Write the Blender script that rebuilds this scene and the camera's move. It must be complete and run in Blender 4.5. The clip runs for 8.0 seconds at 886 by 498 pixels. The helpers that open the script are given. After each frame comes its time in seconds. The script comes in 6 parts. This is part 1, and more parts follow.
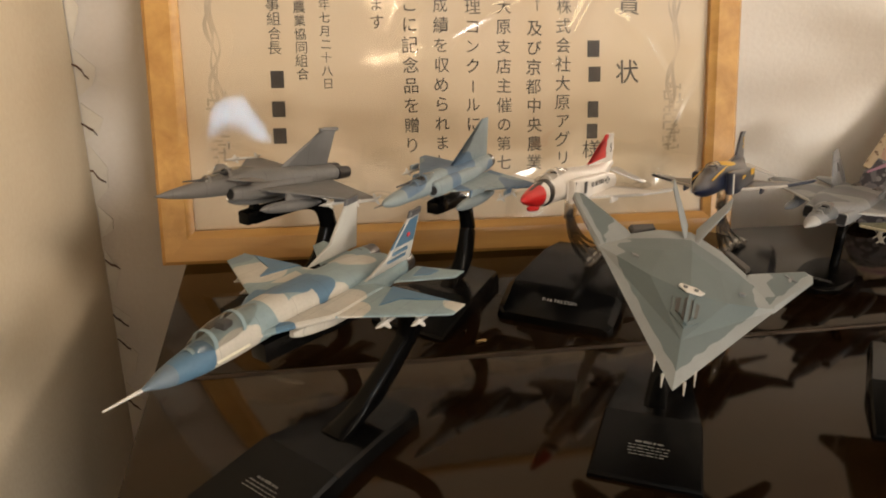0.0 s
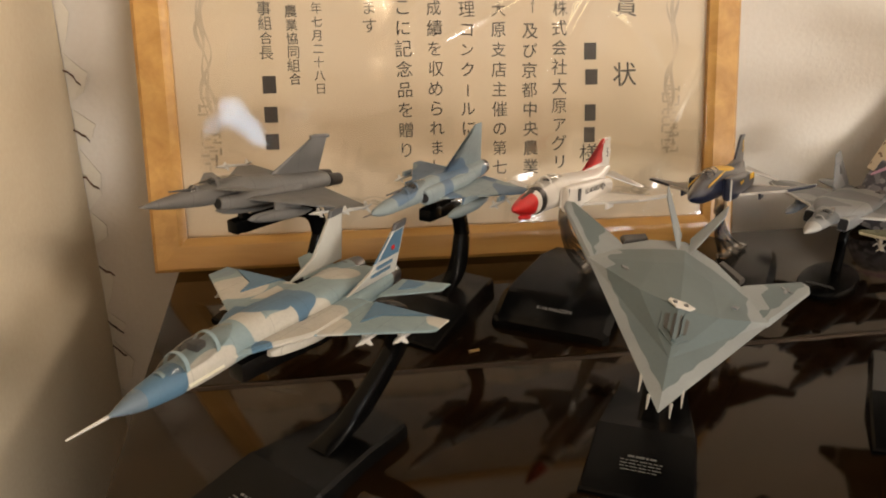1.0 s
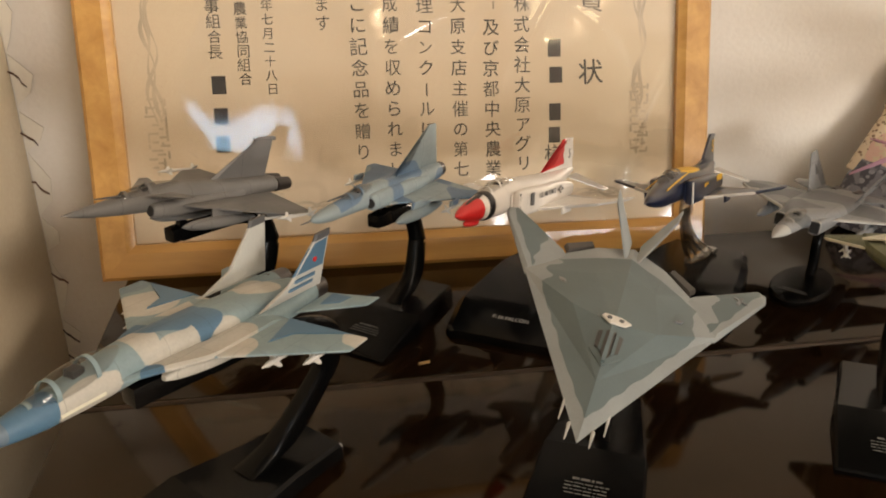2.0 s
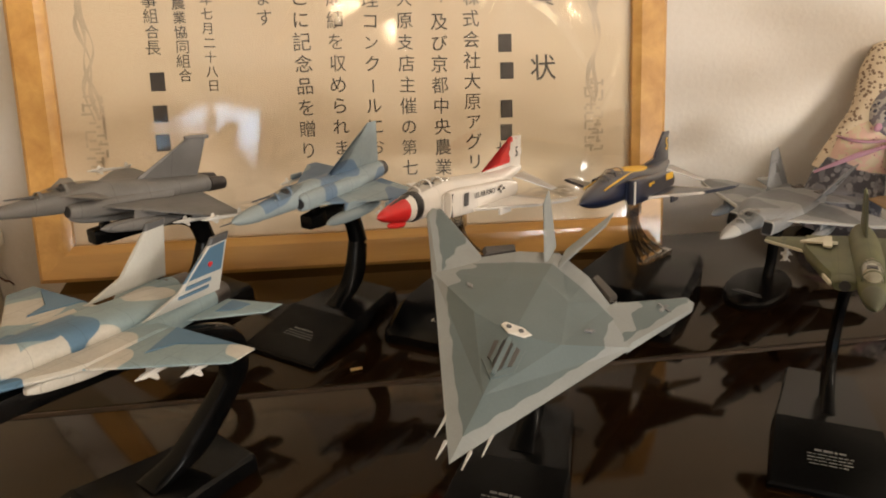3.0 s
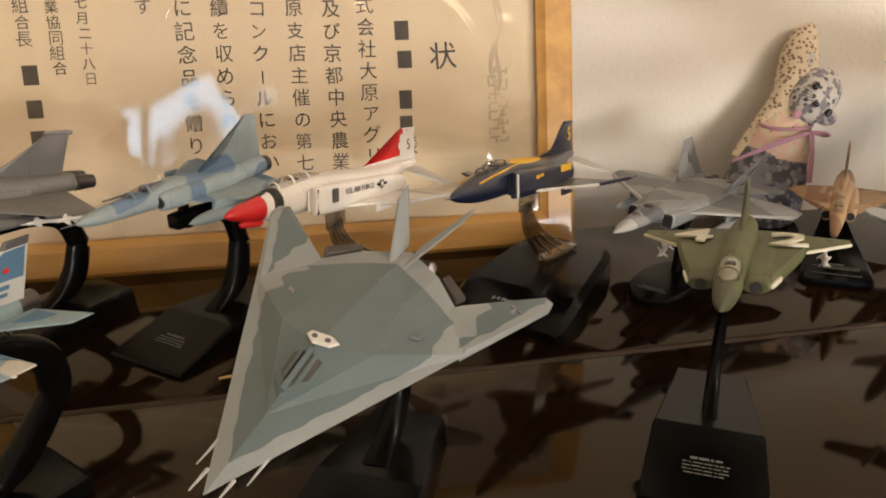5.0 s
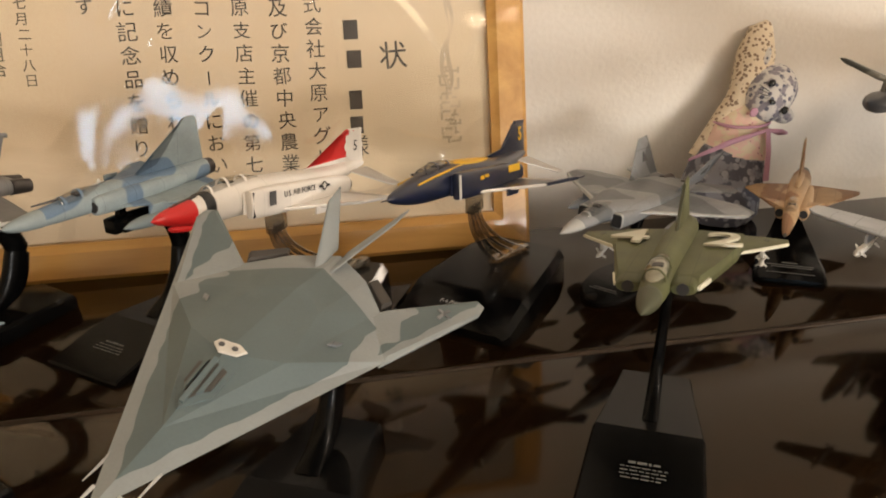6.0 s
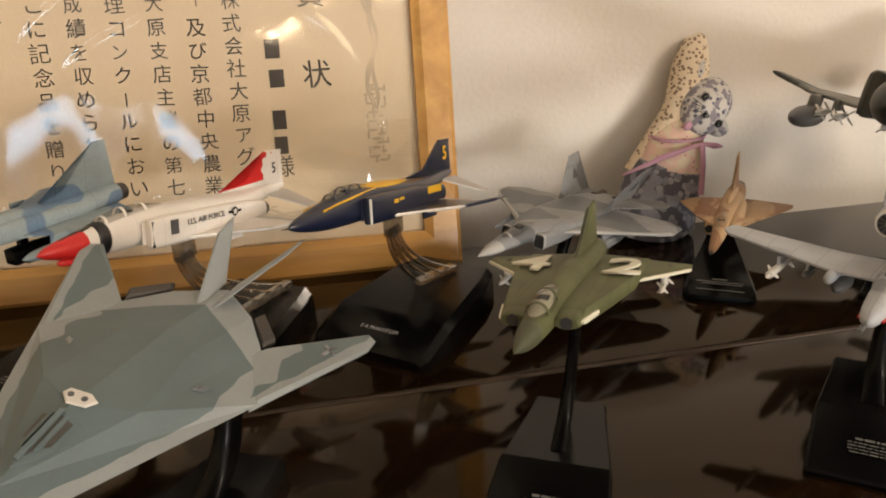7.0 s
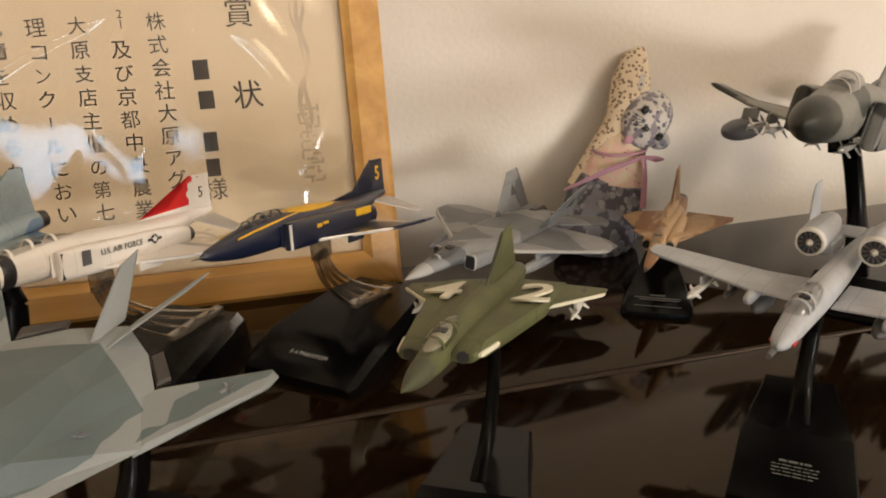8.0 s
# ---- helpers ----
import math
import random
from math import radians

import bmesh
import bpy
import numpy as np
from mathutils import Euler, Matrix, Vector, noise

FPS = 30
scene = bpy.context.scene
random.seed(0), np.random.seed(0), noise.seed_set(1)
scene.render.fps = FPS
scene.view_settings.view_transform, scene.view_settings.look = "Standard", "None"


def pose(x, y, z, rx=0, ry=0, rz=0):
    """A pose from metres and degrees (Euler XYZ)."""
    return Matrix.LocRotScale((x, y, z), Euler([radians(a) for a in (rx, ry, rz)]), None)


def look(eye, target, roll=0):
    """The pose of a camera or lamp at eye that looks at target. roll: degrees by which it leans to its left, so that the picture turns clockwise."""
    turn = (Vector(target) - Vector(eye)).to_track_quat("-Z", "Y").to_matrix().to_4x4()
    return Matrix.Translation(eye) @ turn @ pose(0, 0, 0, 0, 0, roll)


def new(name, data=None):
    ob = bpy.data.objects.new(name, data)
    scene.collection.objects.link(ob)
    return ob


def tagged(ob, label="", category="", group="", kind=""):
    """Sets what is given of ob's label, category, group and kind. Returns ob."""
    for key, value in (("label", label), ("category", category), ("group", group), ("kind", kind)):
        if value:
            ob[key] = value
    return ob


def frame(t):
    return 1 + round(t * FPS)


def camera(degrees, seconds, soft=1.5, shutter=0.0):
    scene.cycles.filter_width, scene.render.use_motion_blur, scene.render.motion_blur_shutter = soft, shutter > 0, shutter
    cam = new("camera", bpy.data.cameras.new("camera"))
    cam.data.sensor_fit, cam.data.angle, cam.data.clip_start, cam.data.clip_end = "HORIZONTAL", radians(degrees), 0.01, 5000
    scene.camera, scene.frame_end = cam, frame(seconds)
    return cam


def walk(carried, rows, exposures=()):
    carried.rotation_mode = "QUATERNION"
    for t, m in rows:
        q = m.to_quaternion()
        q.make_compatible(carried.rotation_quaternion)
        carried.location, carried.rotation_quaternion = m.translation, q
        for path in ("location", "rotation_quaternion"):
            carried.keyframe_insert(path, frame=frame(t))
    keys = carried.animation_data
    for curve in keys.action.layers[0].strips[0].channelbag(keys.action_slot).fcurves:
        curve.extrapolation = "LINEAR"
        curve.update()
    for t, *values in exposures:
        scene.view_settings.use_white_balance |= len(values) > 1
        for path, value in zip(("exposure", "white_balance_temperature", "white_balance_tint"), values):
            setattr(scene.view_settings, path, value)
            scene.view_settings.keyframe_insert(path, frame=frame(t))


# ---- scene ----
cam = camera(57.0, 8.0, soft=1.9)
PATH = [
    (0, (0.14, -0.606, 1.458), (0.383, 1.225, 0.69), 0.6),
    (0.5, (0.144, -0.603, 1.46), (0.371, 1.228, 0.686), 0.3),
    (1, (0.152, -0.597, 1.462), (0.373, 1.233, 0.686), 0.1),
    (1.5, (0.166, -0.587, 1.46), (0.385, 1.243, 0.682), -0.2),
    (3, (0.232, -0.565, 1.454), (0.433, 1.262, 0.666), -0.5),
    (3.5, (0.24, -0.564, 1.451), (0.438, 1.262, 0.66), -0.6),
    (4, (0.248, -0.559, 1.45), (0.449, 1.265, 0.655), -0.8),
    (4.5, (0.276, -0.552, 1.447), (0.494, 1.269, 0.649), -0.9),
    (6, (0.322, -0.543, 1.442), (0.589, 1.27, 0.642), -1.1),
    (6.5, (0.342, -0.542, 1.447), (0.628, 1.269, 0.65), -1.2),
    (7, (0.362, -0.536, 1.447), (0.671, 1.276, 0.658), -1.5),
    (7.5, (0.38, -0.529, 1.446), (0.711, 1.282, 0.663), -1.8),
    (8, (0.395, -0.532, 1.452), (0.747, 1.277, 0.676), -2.1),
]
walk(cam, [(t, look(eye, target, roll)) for t, eye, target, roll in PATH],
     [(0, -0.28), (1.5, -0.28), (3, -0.20), (4.5, -0.16), (6.5, -0.20), (8, -0.30)])

# ---------------- light ----------------
T = 1.2            # height of the piano's top


def area_lamp(name, eye, target, size, watts, colour):
    data = bpy.data.lights.new(name, "AREA")
    data.shape, data.size, data.energy, data.color = "DISK", size, watts, colour
    ob = new(name, data)
    ob.matrix_world = look(eye, target)
    return ob


world = bpy.data.worlds.new("world")
world.use_nodes = True
world.node_tree.nodes["Background"].inputs[0].default_value = (1.0, 0.85, 0.7, 1)
world.node_tree.nodes["Background"].inputs[1].default_value = 0.02
scene.world = world
area_lamp("unseen_ceiling_light", (1.00, -2.15, 2.34), (0.9, -1.5, 0), 0.70, 7.0, (1.0, 0.80, 0.56))
# Second lamp, added out of view to brighten the right of the wall.
area_lamp("unseen_ceiling_light", (2.20, -1.60, 2.34), (1.6, -0.8, 0), 0.70, 42.0, (1.0, 0.84, 0.67))
low = area_lamp("low_window_light", (1.55, -4.37, 1.02), (1.0, 0.0, 1.10), 1.0, 158.0, (1.0, 0.97, 0.92))
low.data.shape, low.data.size, low.data.size_y = "RECTANGLE", 2.4, 0.62
area_lamp("downlight_light", (1.45, -3.65, 2.44), (1.45, -3.60, 0), 0.16, 9.0, (1.0, 0.76, 0.48))
area_lamp("downlight_light", (0.45, -3.45, 2.44), (0.45, -3.40, 0), 0.16, 9.0, (1.0, 0.76, 0.48))
for wx in (-0.88, -0.36):
    win = area_lamp("window_light", (wx, -4.36, 2.02), (wx + 0.4, 0.0, 1.6), 0.4, 2.8, (0.48, 0.76, 1.0))
    win.data.shape, win.data.size, win.data.size_y = "RECTANGLE", 0.36, 0.26

# ---------------- materials ----------------


def mat(name):
    m = bpy.data.materials.new(name)
    m.use_nodes = True
    nt = m.node_tree
    return m, nt, nt.nodes["Principled BSDF"]


def node(nt, kind, **values):
    n = nt.nodes.new(kind)
    for key, v in values.items():
        n.inputs[key.replace("_", " ")].default_value = v
    return n


def coords(nt, scale=1.0, kind="Object"):
    tc = nt.nodes.new("ShaderNodeTexCoord")
    mp = nt.nodes.new("ShaderNodeMapping")
    mp.inputs["Scale"].default_value = (scale,) * 3 if not isinstance(scale, tuple) else scale
    nt.links.new(tc.outputs[kind], mp.inputs["Vector"])
    return mp.outputs["Vector"]


def ramp(nt, fac, stops, mode="LINEAR"):
    r = nt.nodes.new("ShaderNodeValToRGB")
    r.color_ramp.interpolation = mode
    el = r.color_ramp.elements
    while len(el) < len(stops):
        el.new(0.5)
    for e, (p, c) in zip(el, stops):
        e.position, e.color = p, (*c, 1)
    nt.links.new(fac, r.inputs[0])
    return r.outputs[0]


def mixed(nt, fac, a, b, mode="MIX"):
    m = nt.nodes.new("ShaderNodeMix")
    m.data_type, m.blend_type = "RGBA", mode
    for sock, v in ((m.inputs[0], fac), (m.inputs[6], a), (m.inputs[7], b)):
        if isinstance(v, (int, float)):
            sock.default_value = v
        elif isinstance(v, tuple):
            sock.default_value = (*v, 1)
        else:
            nt.links.new(v, sock)
    return m.outputs[2]


def grain(nt, bs, scale, strength, dist=0.0005, detail=4.0):
    n = node(nt, "ShaderNodeTexNoise", Scale=scale, Detail=detail, Roughness=0.6)
    nt.links.new(coords(nt), n.inputs["Vector"])
    b = node(nt, "ShaderNodeBump", Strength=strength, Distance=dist)
    nt.links.new(n.outputs[0], b.inputs["Height"])
    nt.links.new(b.outputs[0], bs.inputs["Normal"])
    return n.outputs[0]


def panel_lines(nt, c, amount):
    """Fine engraved panel lines, darker than the paint."""
    b = node(nt, "ShaderNodeTexBrick", Scale=1.0, Mortar_Size=0.00016, Mortar_Smooth=0.3, Brick_Width=0.021, Row_Height=0.0125, Color1=(1, 1, 1, 1), Color2=(0.93, 0.93, 0.93, 1), Mortar=(0.30, 0.30, 0.30, 1))
    nt.links.new(coords(nt), b.inputs["Vector"])
    return mixed(nt, amount, c, b.outputs[0], "MULTIPLY")


def paint(name, colour, rough=0.42, var=0.16, metal=0.0, scale=160.0, coat=0.0, lines=0.0):
    """Model paint: mottled at two scales, with a fine grain."""
    m, nt, bs = mat(name)
    a = node(nt, "ShaderNodeTexNoise", Scale=scale * 0.25, Detail=3.0)
    nt.links.new(coords(nt), a.inputs["Vector"])
    lo = tuple(c * (1 - var) for c in colour)
    hi = tuple(min(1, c * (1 + var)) for c in colour)
    c = ramp(nt, a.outputs[0], ((0.3, lo), (0.7, hi)))
    g = grain(nt, bs, scale * 6, 0.10, 0.0002)
    c = mixed(nt, 0.10, c, g, "OVERLAY")
    if lines:
        c = panel_lines(nt, c, lines)
    nt.links.new(c, bs.inputs["Base Color"])
    bs.inputs["Roughness"].default_value = rough
    bs.inputs["Metallic"].default_value = metal
    bs.inputs["Coat Weight"].default_value = coat
    return m


def camo(name, colours, scale, stops, shift=(0, 0, 0), rough=0.5, edge=0.8, warp=(1, 1, 1)):
    """Patches of two or three paints with nearly hard edges, in the model's own coordinates."""
    m, nt, bs = mat(name)
    tc = nt.nodes.new("ShaderNodeTexCoord")
    mp = nt.nodes.new("ShaderNodeMapping")
    mp.inputs["Location"].default_value = shift
    mp.inputs["Scale"].default_value = warp
    nt.links.new(tc.outputs["Object"], mp.inputs["Vector"])
    n = node(nt, "ShaderNodeTexNoise", Scale=scale, Detail=edge, Roughness=0.4)
    nt.links.new(mp.outputs[0], n.inputs["Vector"])
    st = [(0.0, colours[0])]
    for p, c in zip(stops, colours[1:]):
        st += [(p - 0.006, st[-1][1]), (p + 0.006, c)]
    c = ramp(nt, n.outputs[0], st)
    g = grain(nt, bs, 900, 0.10, 0.0002)
    c = mixed(nt, 0.12, c, g, "OVERLAY")
    d = node(nt, "ShaderNodeTexNoise", Scale=70.0, Detail=5.0, Roughness=0.7)
    nt.links.new(mp.outputs[0], d.inputs["Vector"])
    c = mixed(nt, 0.30, c, d.outputs[0], "OVERLAY")
    c = panel_lines(nt, c, 0.55)
    nt.links.new(c, bs.inputs["Base Color"])
    bs.inputs["Roughness"].default_value = rough
    return m


def blob_camo(name, base, blobs, wobble=0.5, scale=60.0, rough=0.5):
    """Hand-laid patches over a base paint, each x, y, half length, half width, colour in the model's plan, with wavy edges."""
    m, nt, bs = mat(name)
    tc = nt.nodes.new("ShaderNodeTexCoord")
    n = node(nt, "ShaderNodeTexNoise", Scale=scale, Detail=1.0)
    nt.links.new(tc.outputs["Object"], n.inputs["Vector"])

    def vec(op, a, b):
        v = nt.nodes.new("ShaderNodeVectorMath")
        v.operation = op
        for i, q in enumerate((a, b)):
            if isinstance(q, tuple):
                v.inputs[i].default_value = q
            else:
                nt.links.new(q, v.inputs[i])
        return v

    shift = vec("MULTIPLY", vec("SUBTRACT", n.outputs[1], (0.5, 0.5, 0.5)).outputs[0], (0.04 * wobble, 0.04 * wobble, 0.0)).outputs[0]
    at = vec("ADD", tc.outputs["Object"], shift).outputs[0]
    c = base
    for x, y, rx, ry, colour in blobs:
        d = vec("MULTIPLY", vec("SUBTRACT", at, (x * 0.01, y * 0.01, 0.0)).outputs[0], (100 / rx, 100 / ry, 0.0)).outputs[0]
        ln = nt.nodes.new("ShaderNodeVectorMath")
        ln.operation = "LENGTH"
        nt.links.new(d, ln.inputs[0])
        c = mixed(nt, ramp(nt, ln.outputs["Value"], ((0.96, (1, 1, 1)), (1.0, (0, 0, 0)))), c, colour)
    g = grain(nt, bs, 900, 0.10, 0.0002)
    c = mixed(nt, 0.12, c, g, "OVERLAY")
    f = node(nt, "ShaderNodeTexNoise", Scale=70.0, Detail=5.0, Roughness=0.7)
    nt.links.new(tc.outputs["Object"], f.inputs["Vector"])
    c = mixed(nt, 0.25, c, f.outputs[0], "OVERLAY")
    c = panel_lines(nt, c, 0.35)
    nt.links.new(c, bs.inputs["Base Color"])
    bs.inputs["Roughness"].default_value = rough
    return m


def thin_clear(name, tint, rough=0.04, ior=1.45, wrinkle=0.0, scale=9.0, closed=False, g0=0.05):
    """A thin clear sheet: what lies behind shows through, and the gloss rises towards grazing."""
    m, nt, bs = mat(name)
    nt.nodes.remove(bs)
    out = nt.nodes["Material Output"]
    tr = nt.nodes.new("ShaderNodeBsdfTransparent")
    tr.inputs[0].default_value = (*tint, 1)
    gl = nt.nodes.new("ShaderNodeBsdfGlossy")
    gl.inputs["Roughness"].default_value = rough
    fr = node(nt, "ShaderNodeFresnel", IOR=ior)
    mx = nt.nodes.new("ShaderNodeMixShader")
    if closed:
        lw = node(nt, "ShaderNodeLayerWeight", Blend=0.5)
        gloss = ramp(nt, lw.outputs["Facing"], ((0.0, (g0,) * 3), (0.6, (g0 * 1.6,) * 3), (1.0, (0.75,) * 3)))
        nt.links.new(gloss, mx.inputs[0])
    else:
        nt.links.new(fr.outputs[0], mx.inputs[0])
    nt.links.new(tr.outputs[0], mx.inputs[1])
    nt.links.new(gl.outputs[0], mx.inputs[2])
    nt.links.new(mx.outputs[0], out.inputs[0])
    if wrinkle:
        n = node(nt, "ShaderNodeTexNoise", Scale=scale, Detail=2.0, Roughness=0.42, Distortion=0.8)
        nt.links.new(coords(nt, (1.0, 1.6, 1.0)), n.inputs["Vector"])
        b = node(nt, "ShaderNodeBump", Strength=wrinkle, Distance=0.02)
        nt.links.new(n.outputs[0], b.inputs["Height"])
        nt.links.new(b.outputs[0], gl.inputs["Normal"])
        nt.links.new(b.outputs[0], fr.inputs["Normal"])
    return m


def wood(name, dark, light, scale, rough, coat, stretch=(1, 14, 14), spec=0.5):
    m, nt, bs = mat(name)
    w = node(nt, "ShaderNodeTexNoise", Scale=scale, Detail=6.0, Roughness=0.62, Distortion=0.4)
    nt.links.new(coords(nt, stretch), w.inputs["Vector"])
    c = ramp(nt, w.outputs[0], ((0.3, dark), (0.7, light)))
    n = node(nt, "ShaderNodeTexNoise", Scale=7.0, Detail=3.0)
    nt.links.new(coords(nt), n.inputs["Vector"])
    c = mixed(nt, 0.35, c, ramp(nt, n.outputs[0], ((0.3, (0.35,) * 3), (0.7, (0.65,) * 3))), "OVERLAY")
    nt.links.new(c, bs.inputs["Base Color"])
    bs.inputs["Roughness"].default_value = rough
    bs.inputs["Coat Weight"].default_value = coat
    bs.inputs["Coat Roughness"].default_value = 0.05
    bs.inputs["Specular IOR Level"].default_value = spec
    b = node(nt, "ShaderNodeBump", Strength=0.06, Distance=0.0006)
    nt.links.new(w.outputs[0], b.inputs["Height"])
    nt.links.new(b.outputs[0], bs.inputs["Normal"])
    return m


def plaster(name, colour, stain, rough=0.85, scale=60.0):
    m, nt, bs = mat(name)
    a = node(nt, "ShaderNodeTexNoise", Scale=2.2, Detail=5.0, Roughness=0.55)
    nt.links.new(coords(nt), a.inputs["Vector"])
    c = ramp(nt, a.outputs[0], ((0.35, stain), (0.62, colour)))
    f = node(nt, "ShaderNodeTexNoise", Scale=scale * 4, Detail=4.0)
    nt.links.new(coords(nt), f.inputs["Vector"])
    c = mixed(nt, 0.10, c, f.outputs[0], "OVERLAY")
    nt.links.new(c, bs.inputs["Base Color"])
    b = node(nt, "ShaderNodeBump", Strength=0.25, Distance=0.0015)
    nt.links.new(f.outputs[0], b.inputs["Height"])
    nt.links.new(b.outputs[0], bs.inputs["Normal"])
    bs.inputs["Roughness"].default_value = rough
    return m


M_WALL = plaster("white_wall_plaster", (0.81, 0.77, 0.71), (0.72, 0.64, 0.55))
M_WALL_L = plaster("cream_wall_plaster", (0.72, 0.62, 0.46), (0.66, 0.55, 0.39))
M_CEIL = plaster("ceiling_paint", (0.82, 0.80, 0.76), (0.78, 0.75, 0.70))
M_FLOOR = wood("floor_boards", (0.10, 0.055, 0.03), (0.22, 0.13, 0.07), 3.0, 0.4, 0.2)
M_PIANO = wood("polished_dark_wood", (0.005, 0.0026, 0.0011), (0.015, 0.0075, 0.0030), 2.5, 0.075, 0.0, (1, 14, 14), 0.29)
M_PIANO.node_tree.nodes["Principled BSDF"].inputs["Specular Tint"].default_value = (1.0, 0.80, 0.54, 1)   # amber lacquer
M_PINE = wood("varnished_pine", (0.46, 0.23, 0.055), (0.66, 0.37, 0.11), 4.0, 0.32, 0.35)
M_PINE_V = wood("varnished_pine_upright", (0.46, 0.23, 0.055), (0.66, 0.37, 0.11), 4.0, 0.32, 0.35, (14, 1, 14))
M_PAPER = plaster("cream_paper", (0.72, 0.595, 0.42), (0.68, 0.535, 0.375), 0.7, 200.0)
M_INK = paint("black_ink", (0.045, 0.034, 0.026), 0.6, 0.4, 0.0, 90)
M_INK_GREY = paint("grey_print", (0.56, 0.45, 0.32), 0.7, 0.2)
M_FILM = thin_clear("clear_film", (0.97, 0.97, 0.96), 0.06, 1.75, 0.0, 3.2)
M_CLEAR = thin_clear("clear_acrylic", (0.84, 0.81, 0.76), 0.07, 1.5, closed=True, g0=0.30)
M_CANOPY = thin_clear("canopy_plastic", (0.80, 0.80, 0.79), 0.05, 1.7, closed=True)
M_COCKPIT = paint("cockpit_black", (0.02, 0.02, 0.022), 0.6, 0.3)
M_BLACK = paint("black_stand_plastic", (0.0025, 0.0025, 0.0025), 0.26, 0.3, 0.0, 220)
M_BLOCK = paint("satin_black_plastic", (0.003, 0.003, 0.0031), 0.20, 0.3, 0.0, 220)
M_BLOCK.node_tree.nodes["Principled BSDF"].inputs["Specular IOR Level"].default_value = 0.20
M_BLACK.node_tree.nodes["Principled BSDF"].inputs["Specular IOR Level"].default_value = 0.13
M_GLOSS = paint("glossy_black_plastic", (0.004, 0.004, 0.004), 0.13, 0.3, 0.0, 220)
M_GLOSS.node_tree.nodes["Principled BSDF"].inputs["Specular IOR Level"].default_value = 0.20
M_WHITE_INK = paint("white_lettering", (0.42, 0.42, 0.41), 0.6, 0.1)
M_PRINT = paint("dim_white_print", (0.13, 0.13, 0.125), 0.6, 0.1)
M_SCREW = paint("worn_brass", (0.5, 0.34, 0.16), 0.4, 0.3, 0.9)
M_RUST = paint("rusty_crack", (0.10, 0.045, 0.02), 0.9, 0.5)
M_FLAKE = plaster("torn_paper_edge", (0.84, 0.80, 0.72), (0.70, 0.62, 0.50))
M_GREY = paint("rafale_grey", (0.17, 0.165, 0.16), 0.5, 0.14, lines=0.6)
M_GREY_D = paint("dark_grey", (0.085, 0.085, 0.088), 0.5, 0.15)
M_MISSILE = paint("missile_grey_white", (0.62, 0.60, 0.56), 0.45, 0.1)
M_NOZZLE = paint("burnt_metal", (0.10, 0.09, 0.085), 0.38, 0.35, 0.8)
M_WHITE = paint("white_paint", (0.76, 0.72, 0.67), 0.38, 0.06, lines=0.35)
M_RED = paint("red_paint", (0.60, 0.022, 0.022), 0.32, 0.08)
M_JETBLACK = paint("black_paint", (0.015, 0.015, 0.016), 0.35, 0.2)
M_NAVY = paint("navy_blue_paint", (0.008, 0.012, 0.032), 0.30, 0.15, 0.0, 160, 0.3)
M_YELLOW = paint("yellow_paint", (0.72, 0.42, 0.02), 0.4, 0.08)
M_BARE = paint("silver_grey_paint", (0.50, 0.47, 0.43), 0.35, 0.12, 0.3)
BLUE, TEAL, CREAMY = (0.075, 0.155, 0.24), (0.21, 0.285, 0.305), (0.46, 0.44, 0.39)
M_MIG = blob_camo("blue_teal_cream_camouflage", TEAL, ((-3.9, .95, 1.2, .75, CREAMY), (-6.9, -1.5, .9, .9, CREAMY), (-6.6, .1, .8, 1.1, CREAMY), (-8.6, 1.6, 2.5, 1.05, CREAMY), (-8.5, -.5, 1.8, 1.15, BLUE), (-7.9, -1.5, 1.0, .8, BLUE), (-9.5, .4, .9, .75, BLUE), (-10.6, -2.2, 1.1, .9, CREAMY), (-13.6, -.3, 1.1, 1.0, CREAMY), (-13.2, -2.2, 1.2, .8, CREAMY), (-6.3, 1.4, .5, .35, BLUE)), 0.28, 45.0)
M_MIG_PALE = blob_camo("teal_cream_wing_paint", TEAL, ((-10.6, -3.4, 1.7, 1.3, CREAMY), (-12.0, -5.5, 1.2, .9, (0.15, 0.22, 0.26)), (-12.7, 5.6, .9, .7, CREAMY), (-9.2, 2.3, .9, .6, CREAMY)), 0.28, 45.0)
M_MIG_CREAM = paint("cream_white_paint", (0.46, 0.46, 0.43), 0.5, 0.08)
M_MIG_TEAL = paint("pale_teal_paint", TEAL, 0.5, 0.08)
M_MIG_BLUE = paint("mid_blue_paint", (0.075, 0.155, 0.24), 0.5, 0.08)
M_MIG_GREY = paint("blue_grey_nose", (0.12, 0.165, 0.21), 0.5, 0.1)
M_MIRAGE = camo("two_tone_blue_camouflage", ((0.13, 0.20, 0.29), (0.28, 0.34, 0.36)), 30.0, (0.50,), (0.1, 0.7, 0.2))
M_MIRAGE_NOSE = paint("radome_grey_green", (0.26, 0.31, 0.32), 0.5, 0.1)
M_RAPTOR = camo("two_tone_grey_camouflage", ((0.12, 0.13, 0.14), (0.24, 0.25, 0.26)), 30.0, (0.50,), (0.5, 0.2, 0.9), 0.42)
M_RAPTOR_EDGE = paint("pale_grey_edge", (0.42, 0.42, 0.41), 0.45, 0.08)
M_GREEN = paint("olive_green_paint", (0.085, 0.092, 0.034), 0.6, 0.24, lines=0.5)
M_GREEN_D = paint("dark_olive_paint", (0.060, 0.065, 0.035), 0.55, 0.2)
M_CREAM = paint("cream_marking", (0.62, 0.60, 0.48), 0.5, 0.06)
M_TAN = camo("desert_camouflage", ((0.30, 0.155, 0.075), (0.47, 0.31, 0.17)), 40.0, (0.50,), (0.2, 0.4, 0.1))
